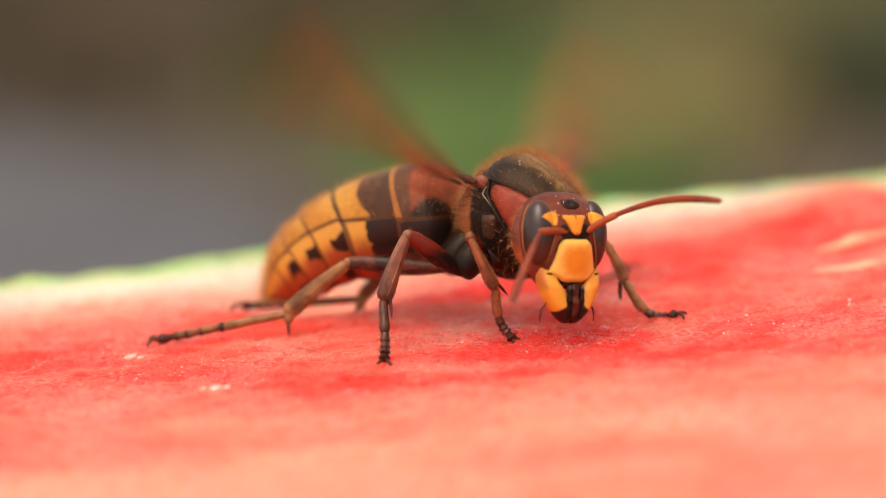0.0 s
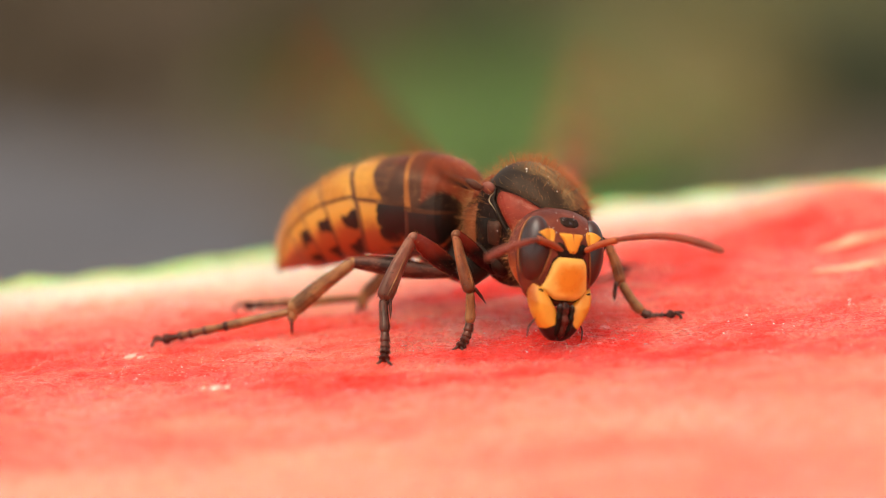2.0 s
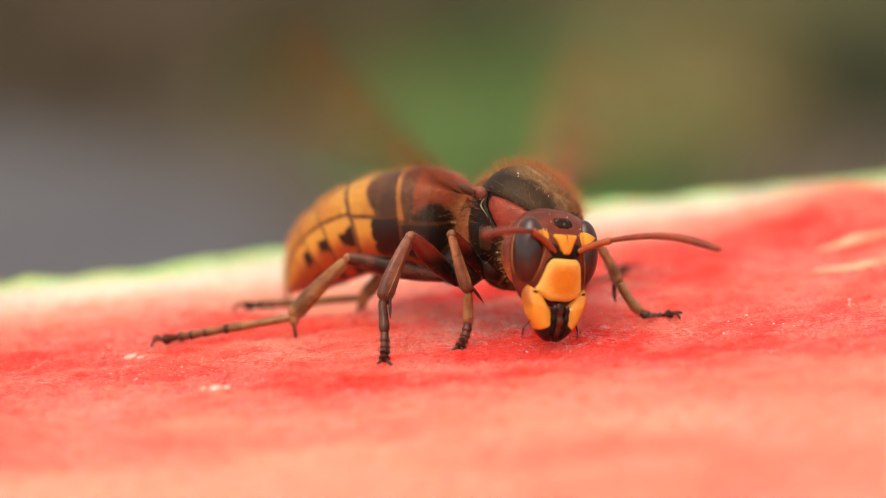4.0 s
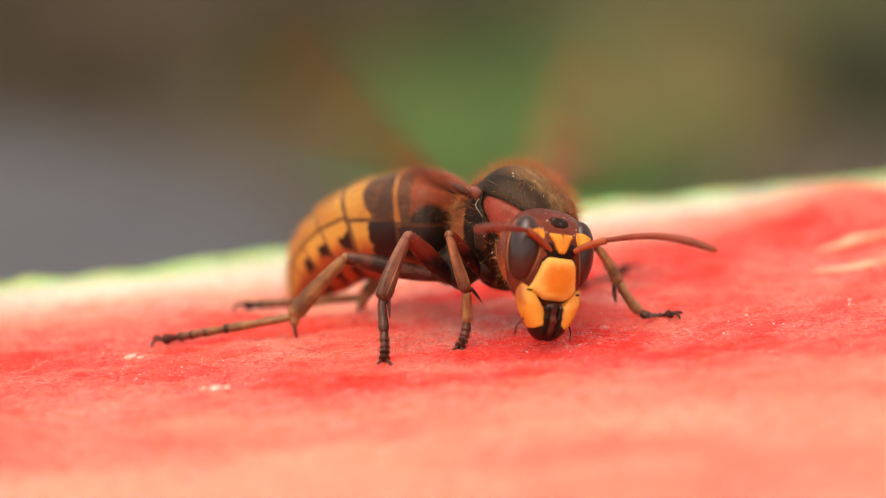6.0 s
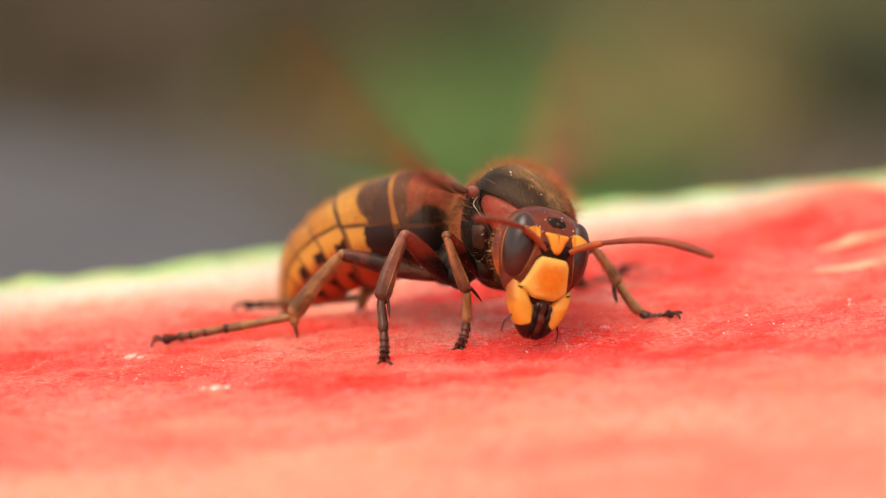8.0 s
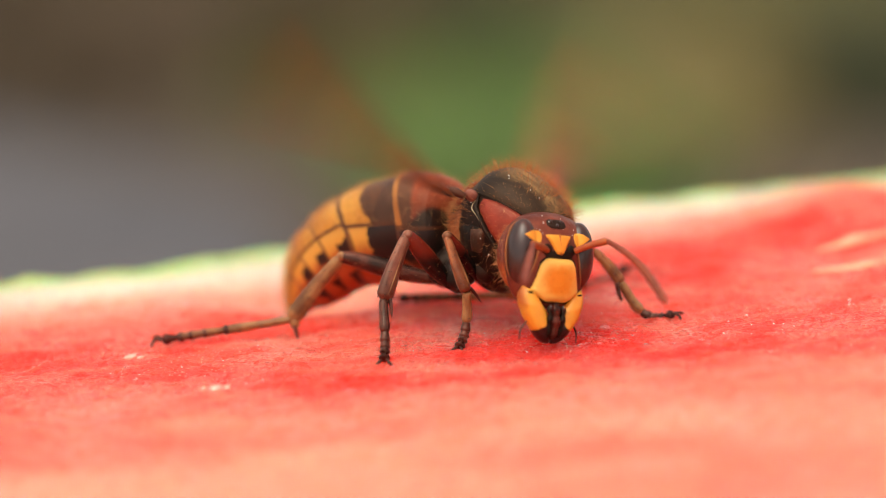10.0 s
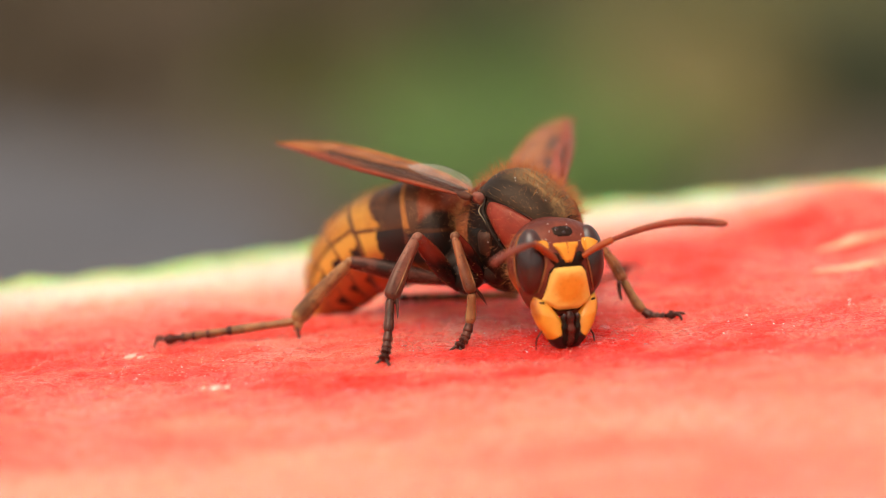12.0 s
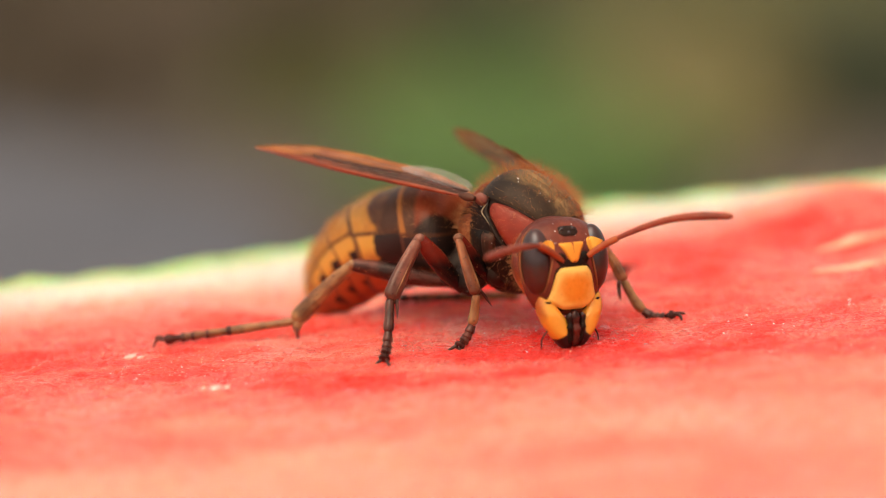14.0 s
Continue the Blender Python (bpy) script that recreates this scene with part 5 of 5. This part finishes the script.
        for k in range(n):
            for q in range(m):
                faces.append((k * m + q, k * m + (q + 1) % m, (k + 1) * m + (q + 1) % m, (k + 1) * m + q))
        faces += [tuple(range(m - 1, -1, -1)), tuple(n * m + q for q in range(m))]
        part("mandible", solid("mandible", verts, faces, JAW), head, "yellow jaw with a dark biting edge")
        edge = [(1.42, side * 0.5, -2.35), (1.5, side * 0.44, -2.8), (1.42, side * 0.4, -3.4), (1.15, side * 0.34, -4.1)]
        part("biting_edge", solid("biting_edge", *tube(edge, (0.12, 0.17, 0.12, 0.19, 0.13, 0.18, 0.1), 14, 40), BLACK), head, "black toothed jaw edge")
        part("tooth", solid("tooth", *egg((1.5, side * 0.42, -2.42), (0.16, 0.12, 0.2)), EYE_SHELL), head, "glossy dark tooth")
        palp = [(0.7, side * 1.5, -3.2), (0.6, side * 1.85, -3.7), (0.55, side * 1.9, -4.3)]
        part("palp", solid("palp", *tube(palp, (0.05, 0.05, 0.03), 8, 10), LEG_DARK), head)
    part("labrum", solid("labrum", *tube([(1.3, 0, -2.15), (1.36, 0, -2.9), (1.3, 0, -3.5), (1.02, 0, -4.2)], (0.2, 0.34, 0.26, 0.34, 0.26, 0.3, 0.16), 14, 40), LEG_RED), head, "dark red tongue between the jaws")
    crown = [(2.85, -0.4, 0.4), (2.7, -0.68, 0.68), (2.4, -0.68, 0.68), (2.2, -0.36, 0.36)]
    part("crown_patch", solid("crown_patch", *face_plate(crown, 0.09, 20, 16), DARK), head, "black patch round the ocelli")
    for y, z in ((0.0, 2.42), (-0.36, 2.66), (0.36, 2.66)):
        part("ocellus", solid("ocellus", *egg(face_point(y, z, 0.03), (0.12, 0.12, 0.12), nu=14, nv=10), EYE_SHELL), head, "glossy bead-like simple eye")
    rng = random.Random(8)
    # the same painted droplet glints on the brow
    for k in range(12):
        r = rng.uniform(0.02, 0.035)
        part("droplet_glint", solid("droplet_glint", *egg(face_point(rng.uniform(-1.4, 1.4), rng.uniform(1.8, 3.0), 0.06), (r, r, r), nu=8, nv=6), DROPLET_GLINT), head, "tiny droplet of juice, its glint painted white")
    spots = surface_spots(*hood, 800, rng, lambda p, n: abs(p.y) > 1.2 and p.z < 2.4 and p.x > -2.0)
    spots = [(p, Vector((p.x - 0.2, p.y, (p.z - 0.75) * 0.5))) for p, n in spots]
    part("head_hair", solid("head_hair", *hairs(spots, 0.42, 0.2, 0.0055, rng), TAN_HAIR, smooth=False), head, "short golden hair behind the eyes")
    return head


def build_antenna(head, side):
    """Scape and flagellum under the head; both lie along x from their root."""
    scape = part("scape", solid("scape", *tube([(0, 0, 0), (0.9, 0, 0.06), (2.0, 0, 0)], (0.16, 0.2, 0.22), 14, 14), SCAPE), head, "orange-red first antenna joint")
    ln = 7.1 if side > 0 else 6.6
    path, rad = [], []
    for k in range(67):
        u = k / 66
        path.append((ln * u, 0, (0.5 if side > 0 else 0.15) * math.sin(math.pi * u)))
        notch = 0.045 * max(0.0, math.cos(2 * math.pi * u * 11)) ** 6
        rad.append(ramp(u, ((0, 0.14), (0.2, 0.18), (0.75, 0.25), (0.95, 0.21), (0.985, 0.14), (1.0, 0.05))) * (1 - notch * 2))
    flag = part("flagellum", solid("flagellum", *tube(path, rad, 14, 133), ANTENNA), head, "long rust-red jointed antenna")
    return scape, flag


# gaster: six rings, each with a back plate and a belly plate
RING_AT = [0.0, 3.46, 7.41, 9.17, 10.72, 12.31, 15.07]
RING_R = [(0.0, 0.5), (0.06, 1.5), (0.2, 2.1), (0.45, 2.55), (0.85, 2.88), (1.5, 3.1), (2.5, 3.22), (3.46, 3.25), (5.4, 3.2), (7.41, 2.96), (9.17, 2.67), (10.72, 2.42), (11.6, 2.18), (12.31, 1.87), (13.2, 1.36), (14.0, 0.86), (14.6, 0.46), (15.07, 0.1)]
RING_SIDE = [(0.0, 84), (3.46, 83), (7.41, 69), (9.17, 65), (15.07, 64)]  # angle of the side edge of the back plates
RING_SWEEP = [(0.0, -0.2), (3.46, -1.28), (7.41, -1.36), (9.17, -1.16), (10.72, -0.89), (12.31, -0.76), (15.07, 0.0)]  # hind rims reach forward at the sides
RING_BEND = [0.97, 0.98, 0.66, 0.29, 0.74]


def ring_plate(i, low):
    """Plate of ring i: the back (or belly) share of a shallow flaring barrel, its hind rim turned in."""
    a0, a1 = RING_AT[i], RING_AT[i + 1]
    length = a1 - a0
    start = (-1.5 if i > 1 else -1.1) if i else 0.0
    verts, faces, uvs = [], [], []
    n, m = (44, 34)
    over = 0.16 if i < 5 else 0.0
    for k in range(n + 1):
        f = k / n
        x = start + (length + over - start) * f
        r = ramp(a0 + max(x, 0.0), RING_R)
        if i:
            r -= 0.19 * (1 - max(0.0, x / length)) + 0.3 * max(0.0, -x)
        if i < 5 and f > 0.95:
            r -= 0.03 * ((f - 0.95) / 0.05) ** 2
        if low:
            r -= 0.05
        half = ramp(a0 + x, RING_SIDE)
        for j in range(m + 1):
            g = j / m * 2 - 1
            ang = radians(g * half) if not low else radians(180 + g * (180 - half + 5))
            back = ramp(a0 + max(0.0, x), RING_SWEEP) * math.sin(ang) ** 2
            verts.append((x + back, 0.985 * r * math.sin(ang), r * math.cos(ang)))
            uvs.append((max(0.0, x / (length + over)), g if not low else 1 - abs(g)))
    for k in range(n):
        for j in range(m):
            faces.append((k * (m + 1) + j, k * (m + 1) + j + 1, (k + 1) * (m + 1) + j + 1, (k + 1) * (m + 1) + j))
    return verts, faces, uvs


def build_gaster():
    rings = []
    rng = random.Random(5)
    for i in range(6):
        v, f, uv = ring_plate(i, False)
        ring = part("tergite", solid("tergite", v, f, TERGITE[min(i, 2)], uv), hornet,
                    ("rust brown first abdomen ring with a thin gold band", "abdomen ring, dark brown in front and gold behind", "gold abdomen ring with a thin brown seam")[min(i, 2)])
        v2, f2, uv2 = ring_plate(i, True)
        part("sternite", solid("sternite", v2, f2, STERNITE[min(i, 2) if i < 5 else 3], uv2), ring, "orange-red belly plate with dark blotches" if i < 5 else "plain orange-red belly plate")
        spots = surface_spots(v, f, 1100 if i else 420, rng, lambda p, n: p.x > -0.1)
        part("ring_hair", solid("ring_hair", *hairs(spots, 0.5, 0.35, 0.0045, rng), HAIR, smooth=False), ring, "fine golden hair")
        rings.append(ring)
    part("sting_sheath", solid("sting_sheath", *tube([(2.3, 0, 0.0), (2.7, 0, -0.03), (3.0, 0, -0.1)], (0.22, 0.16, 0.05), 10, 8), DARK), rings[5])
    return rings


def gaster_chain(root, yaw, droop, bend, stretch):
    out = []
    m = Matrix.Translation(root) @ pose(0, 0, 0, 0, 0, yaw) @ pose(0, 0, 0, 0, droop, 0)
    for i in range(6):
        if i:
            m = m @ pose((RING_AT[i] - RING_AT[i - 1]) * (stretch if i > 1 else 1) * MM, 0, 0) @ pose(0, 0, 0, 0, bend * RING_BEND[i - 1], 0)
        out.append(m.copy())
    return out


# legs
LEG_LOOK = {
    "right_fore": (THIGH, LEG_AMBER, LEG_TAN, 1.0, -0.16), "right_mid": (THIGH, LEG, LEG_DARK, 1.15, -0.05), "right_hind": (LEG_DARK, LEG_TAN, LEG_TAN, 1.1, 0.0),
    "left_fore": (LEG, LEG_AMBER, LEG_TAN, 0.72, -0.24), "left_mid": (LEG_DARK, LEG, LEG_DARK, 1.0, -0.06), "left_hind": (LEG_DARK, LEG_TAN, LEG_TAN, 1.0, 0.0),
}


def build_leg(key):
    spec = LEGS[key]
    thigh, shin, toe, fat, sag = LEG_LOOK[key]
    pair = key.split("_")[1]
    l1, l2, l3 = spec["femur"], spec["tibia"], spec["tarsus"]
    rng = random.Random(len(key) * 7 + 3)
    path = [(0, 0, 0), (l1 * 0.3, 0, -0.05), (l1 * 0.6, 0, 0), (l1 * 0.9, 0, 0.04), (l1 + 0.1, 0, 0)]
    v, f = tube(path, [r * fat for r in (0.28, 0.46, 0.52, 0.4, 0.3)], 18, 26, 0.85)
    femur = part(pair + "_femur", solid("femur", v, f, thigh), hornet, "dark reddish-brown thigh of the " + pair + " leg")
    down = surface_spots(v, f, 60, rng, lambda p, n: True)
    part("bristles", solid("thigh_hair", *hairs([(p, n + Vector((0.5, 0, 0))) for p, n in down], 0.22, 0.2, 0.006, rng), HAIR, smooth=False), femur, "fine golden hair")
    part("knee", solid("knee", *egg((l1 + 0.02, 0, 0.02), (0.26 * fat, 0.3 * fat, 0.3 * fat)), shin), femur, "rounded knee joint")
    path = [(-0.08, 0, 0), (l2 * 0.12, 0, 0.05), (l2 * 0.5, 0, 0.1), (l2 * 0.88, 0, 0.02), (l2, 0, 0)]
    v, f = tube(path, [r * fat for r in (0.16, 0.3, 0.36, 0.42, 0.48, 0.44, 0.2)], 18, 34, 0.72)
    tibia = part(pair + "_tibia", solid("tibia", v, f, shin), hornet, "brown bristly shin of the " + pair + " leg")
    spots = surface_spots(v, f, 130, rng, lambda p, n: True)
    part("bristles", solid("bristles", *hairs([(p, n + Vector((0.7, 0, 0))) for p, n in spots], 0.26, 0.15, 0.011, rng), BRISTLE, smooth=False), tibia, "short stiff dark bristles")
    for k in range(2):
        y = 0.22 if k else -0.18
        if pair == "hind":
            spur = [(l2 + 0.1, y, -0.3), (l2 + 0.45, y * 1.5, -0.72), (l2 + 0.72, y * 1.9, -1.15)]
        else:
            spur = [(l2 * 0.94, y, -0.25), (l2 + 0.35, y * 1.5, -0.55), (l2 + 0.85, y * 1.9, -0.75)]
        part("spur", solid("spur", *tube(spur, (0.11, 0.09, 0.012), 8, 8), LEG_DARK), tibia, "dark pointed spur")
    if pair == "hind":
        part("ankle_lobe", solid("ankle_lobe", *egg((l2 + 0.02, 0, -0.26), (0.44, 0.34, 0.3), (0, 35, 0)), shin), tibia, "tan lobe at the ankle that carries the spurs")
    # pale thin tubes standing in for the rim highlights on both shin edges
    for y in (-1, 1):
        lit_edge = [(l2 * q, y * fat * r * 0.74, 0.06) for q, r in ((0.12, 0.28), (0.35, 0.35), (0.6, 0.43), (0.8, 0.48), (0.93, 0.44))]
        part("shin_edge_highlight", solid("shin_edge_highlight", *tube(lit_edge, (0.02, 0.035, 0.04, 0.03), 6, 24), LEG_TAN), tibia, "pale thin edge painting the highlight along the shin")
    rim = [(l2 * 0.9, -0.26 * fat, 0.02), (l2 * 0.985, -0.1 * fat, -0.3 * fat), (l2 * 0.985, 0.1 * fat, -0.3 * fat), (l2 * 0.9, 0.26 * fat, 0.02)]
    part("shin_rim", solid("shin_rim", *tube(rim, (0.05, 0.08, 0.08, 0.05), 8, 20), LEG_DARK), tibia, "dark rim at the end of the shin")
    # tarsus: a long first joint, four short ones, a pair of claws
    bow = lambda x: 4 * sag * l3 * (x / l3) * (1 - x / l3) * (0.6 + 0.8 * x / l3)
    joints = ((0.0, 0.52, 0.3), (0.52, 0.68, 0.27), (0.68, 0.79, 0.27), (0.79, 0.87, 0.28), (0.87, 1.0, 0.26))
    tarsus = None
    slim = 1.0 if pair == "hind" else 1.1
    for k, (a, b, r) in enumerate(joints):
        a, b, r = a * l3, b * l3 - 0.02, r * slim
        pts = [(a + (b - a) * q, 0, bow(a + (b - a) * q)) for q in (0, 0.35, 0.7, 1)]
        shape = ((0.66, 0.8, 0.82, 0.84, 0.88, 0.96, 0.94, 0.66) if k == 0 else (0.8, 0.84, 0.9, 1.0, 1.02, 0.88) if k < 4 else (0.7, 0.76, 0.95, 1.2, 1.1, 0.5))
        v, f = tube(pts, [r * q for q in shape], 12, 16)
        down = surface_spots(v, f, 44 if k == 0 else 14, rng, lambda p, n: True)
        fuzz = hairs([(p, n + Vector((0.9, 0, 0))) for p, n in down], 0.2, 0.2, 0.008, rng)
        if tarsus is None:
            tarsus = part(pair + "_tarsus", solid("tarsus", v, f, toe), hornet, "jointed brown foot of the " + pair + " leg")
            seat = tarsus
        else:
            seat = part("tarsomere", solid("tarsomere", v, f, LEG_RED if k == 4 else LEG_DARK if pair != "hind" else LEG_BANDED), tarsus, "short dark toe joint")
        if pair == "hind" and k < 4:
            cuff = [(b - 0.3 + 0.1 * q, 0, bow(b - 0.3 + 0.1 * q)) for q in range(4)]
            part("toe_joint", solid("toe_joint", *tube(cuff, [r * q for q in (0.9, 1.05, 1.06, 0.95)], 12, 8), LEG_DARK), tarsus, "dark band at the end of a toe joint")
        part("bristles", solid("toe_hair", *fuzz, BRISTLE, smooth=False), tarsus, "short stiff dark bristles")
    for y in (-1, 1):
        z = bow(l3)
        claw = [(l3 - 0.12, y * 0.12, z), (l3 + 0.3, y * 0.42, z + 0.16), (l3 + 0.58, y * 0.6, z - 0.1), (l3 + 0.56, y * 0.62, z - 0.5)]
        part("claw", solid("claw", *tube(claw, (0.09, 0.09, 0.06, 0.015), 8, 12), LEG_DARK), tarsus, "small dark hooked claw")
    return femur, tibia, tarsus


def leg_poses(key):
    """Knee found from hip, ankle and the two lengths; poses of femur, tibia and tarsus at each row."""
    spec = LEGS[key]
    l1, l2 = spec["femur"], spec["tibia"]
    a_rows, b_rows, c_rows = [], [], []
    base_inv = THORAX_BASE.inverted()
    for t, ax, ay, az, fx, fy, fz in spec["rows"]:
        hip = (between(THORAX_POSES, t) @ base_inv @ (Vector(spec["hip"]) * MM)) / MM
        ankle, foot = Vector((ax, ay, az)), Vector((fx, fy, fz + 0.22))
        d = ankle - hip
        dist = min(d.length, l1 + l2 - 0.01)
        d.normalize()
        along = (l1 * l1 - l2 * l2 + dist * dist) / (2 * dist)
        out = math.sqrt(max(0.0, l1 * l1 - along * along))
        pole = Vector(spec["pole"])
        pole = (pole - d * pole.dot(d)).normalized()
        knee = hip + d * along + pole * out
        a_rows.append((t, on_hornet(aim(hip, knee - hip, pole))))
        b_rows.append((t, on_hornet(aim(knee, ankle - knee, pole))))
        lead = foot - hip
        lead.z = 0
        c_rows.append((t, on_hornet(aim(ankle, foot - ankle, Vector((0, 0, 1)) + lead.normalized() * 0.5))))
    return a_rows, b_rows, c_rows


# wings: a front wing folded lengthwise, with a smaller hind wing hooked to it
def wing_blade(length, chord, profile, side, arch=0.15):
    verts, faces, uvs = [], [], []
    n, m = 48, 14
    for layer in (0.02, -0.02):
        for i in range(n + 1):
            u = i / n
            c = chord * ramp(u, profile)
            lead = 0.25 * math.sin(math.pi * u)
            for j in range(m + 1):
                v = j / m
                fold = 0.18 * math.sin(v * 9.0) * (1 - 0.6 * u) * (0.3 + v)
                y = lead - c * v
                fray = 0.02 * v + 0.05 * max(0.0, u - 0.8) * (1 + math.sin(v * 23 + 1))
                verts.append((length * u * (1 - fray), y * side, fold + layer + arch * u * u))
                uvs.append((u, v))
    w = (n + 1) * (m + 1)
    for i in range(n):
        for j in range(m):
            q = (i * (m + 1) + j, (i + 1) * (m + 1) + j, (i + 1) * (m + 1) + j + 1, i * (m + 1) + j + 1)
            faces.append(q)
            faces.append(tuple(w + k for k in reversed(q)))
    return verts, faces, uvs


def build_wing(side):
    ln = 15.2
    if side < 0:
        wide, prof = 2.5, ((0, 0.2), (0.06, 0.52), (0.2, 0.84), (0.4, 1.0), (0.6, 1.0), (0.78, 0.86), (0.9, 0.58), (0.96, 0.36), (1.0, 0.14))
    else:  # the far wing lies half unfolded
        wide, prof = 4.0, ((0, 0.3), (0.15, 0.72), (0.35, 1.0), (0.6, 0.94), (0.8, 0.74), (0.93, 0.55), (1.0, 0.3))

    def membrane(name, length, chord, material):
        v, f, uv = wing_blade(length, chord, prof, side)
        return solid(name, v, f, material, uv)

    wing = part("fore_wing", membrane("fore_wing", ln, wide, WING), hornet, "long amber folded fore wing")

    def vein(pts, rad, mat_, label=""):
        path = []
        for u, v in pts:
            c = wide * ramp(u, prof)
            y = 0.25 * math.sin(math.pi * u) - c * v
            path.append((ln * u, y * side, 0.18 * math.sin(v * 9.0) * (1 - 0.6 * u) * (0.3 + v) + 0.15 * u * u))
        part("vein", solid("vein", *tube(path, rad, 8, 30), mat_), wing, label)

    vein(((0, 0.1), (0.2, 0.02), (0.5, 0.0), (0.7, 0.01), (0.9, 0.06)), (0.05, 0.13, 0.15, 0.15, 0.12, 0.05), VEIN_RED, "rust leading vein")
    vein(((0, 0.3), (0.2, 0.2), (0.5, 0.14), (0.68, 0.1)), (0.05, 0.17, 0.2, 0.17, 0.08), VEIN, "dark second vein")
    vein(((0.02, 0.6), (0.25, 0.5), (0.5, 0.42), (0.72, 0.4)), (0.09, 0.08, 0.06, 0.04), VEIN)
    vein(((0.02, 0.85), (0.25, 0.86), (0.45, 0.82), (0.6, 0.75)), (0.08, 0.06, 0.05, 0.03), VEIN)
    vein(((0.5, 0.14), (0.56, 0.3), (0.62, 0.4)), (0.05, 0.05, 0.04), VEIN)
    vein(((0.66, 0.12), (0.74, 0.3), (0.8, 0.2), (0.86, 0.08)), (0.05, 0.05, 0.05, 0.04), VEIN)
    part("wing_root", solid("wing_root", *tube([(-0.35, 0, 0), (0.2, -0.05 * side, 0.02), (0.9, -0.1 * side, 0.02)], (0.16, 0.26, 0.08), 12, 14), VEIN), wing, "dark hinge of the wing")
    hind = part("hind_wing", membrane("hind_wing", 5.4 if side < 0 else 8.0, wide * 0.68, CLEAR_WING if side < 0 else WING), wing, "shorter clear hind wing" if side < 0 else "shorter amber hind wing")
    hind.matrix_basis = pose(0.2 * MM, -0.25 * side * MM, -0.25 * MM, 0, 1, (9 if side < 0 else -2))
    return wing


def wing_poses(side):
    """Fanning strokes until 11.2 s, then the wing settles over the back."""
    base_inv = THORAX_BASE.inverted()
    base = Vector(WING_BASES[0 if side < 0 else 1])
    high, low = [Vector(w) for w in (WING_STROKE[:2] if side < 0 else WING_STROKE[2:])]
    rows = [(0.0, high.lerp(low, 0.5))]
    for k in range(2, 337):
        if k % 3 == 0:
            rows.append(((k - 1) / 30, high))
        elif k % 3 == 2:
            rows.append(((k - 1) / 30, low))
    rows += [(t, Vector(w)) for t, *w in (RIGHT_WING_ROWS if side < 0 else LEFT_WING_ROWS)]
    out = []
    back = Vector((-0.75, 0.62, 0.0))
    for t, way in rows:
        root = (between(THORAX_POSES, t) @ base_inv @ (base * MM)) / MM
        # the wing's face looks up and outwards, its leading edge forwards
        trail = back if t < 11.25 else Vector((-0.05, 0.97, 0.24)) if side < 0 else Vector((-0.88, 0.3, -0.35)) if t < 11.6 else Vector((-0.97, 0.1, -0.1)) if t < 12.1 else Vector((-0.7, 0.2, 0.7))
        x = way.normalized()
        y = -(trail - x * trail.dot(x)).normalized() * side
        z = x.cross(y)
        m = Matrix((x, y, z)).transposed().to_4x4()
        out.append((t, on_hornet(Matrix.Translation(root * MM) @ m)))
    return out


thorax = build_thorax()
head = build_head()
ANTENNAE = {1: build_antenna(head, 1), -1: build_antenna(head, -1)}
rings = build_gaster()
LEG_PARTS = {key: build_leg(key) for key in LEGS}
WINGS = {side: build_wing(side) for side in (-1, 1)}


def motions():
    walk(thorax, [(t, on_hornet(m)) for t, m in THORAX_POSES])
    walk(head, [(t, on_hornet(m)) for t, m in HEAD_POSES])
    base_inv = THORAX_BASE.inverted()
    chains = []
    for t, yaw, droop, bend, stretch, dx, dz in GASTER_ROWS:
        root = between(THORAX_POSES, t) @ base_inv @ ((Vector(WAIST) + Vector((dx, 0, dz))) * MM)
        chains.append((t, gaster_chain(root, yaw, droop, bend, stretch)))
    for i, ring in enumerate(rings):
        walk(ring, [(t, on_hornet(c[i])) for t, c in chains])
    for side, rows in ((1, LEFT_FLAGELLUM), (-1, RIGHT_FLAGELLUM)):
        scape, flag = ANTENNAE[side]
        socket = face_point(side * 0.78, 0.9, 0.0)
        s_rows, f_rows = [], []
        for t, ex, ey, ez, tx, ty, tz in rows:
            elbow, tip = Vector((ex, ey, ez)), Vector((tx, ty, tz))
            way = (elbow - socket).normalized()
            s_rows.append((t, aim(elbow - way * 2.0, way, (0, 0, 1))))
            f_rows.append((t, aim(elbow, tip - elbow, (0, 0, 1))))
        walk(scape, s_rows)
        walk(flag, f_rows)
    for key, (femur, tibia, tarsus) in LEG_PARTS.items():
        for ob, rows in zip((femur, tibia, tarsus), leg_poses(key)):
            walk(ob, rows)
    for side, wing in WINGS.items():
        walk(wing, wing_poses(side))


motions()
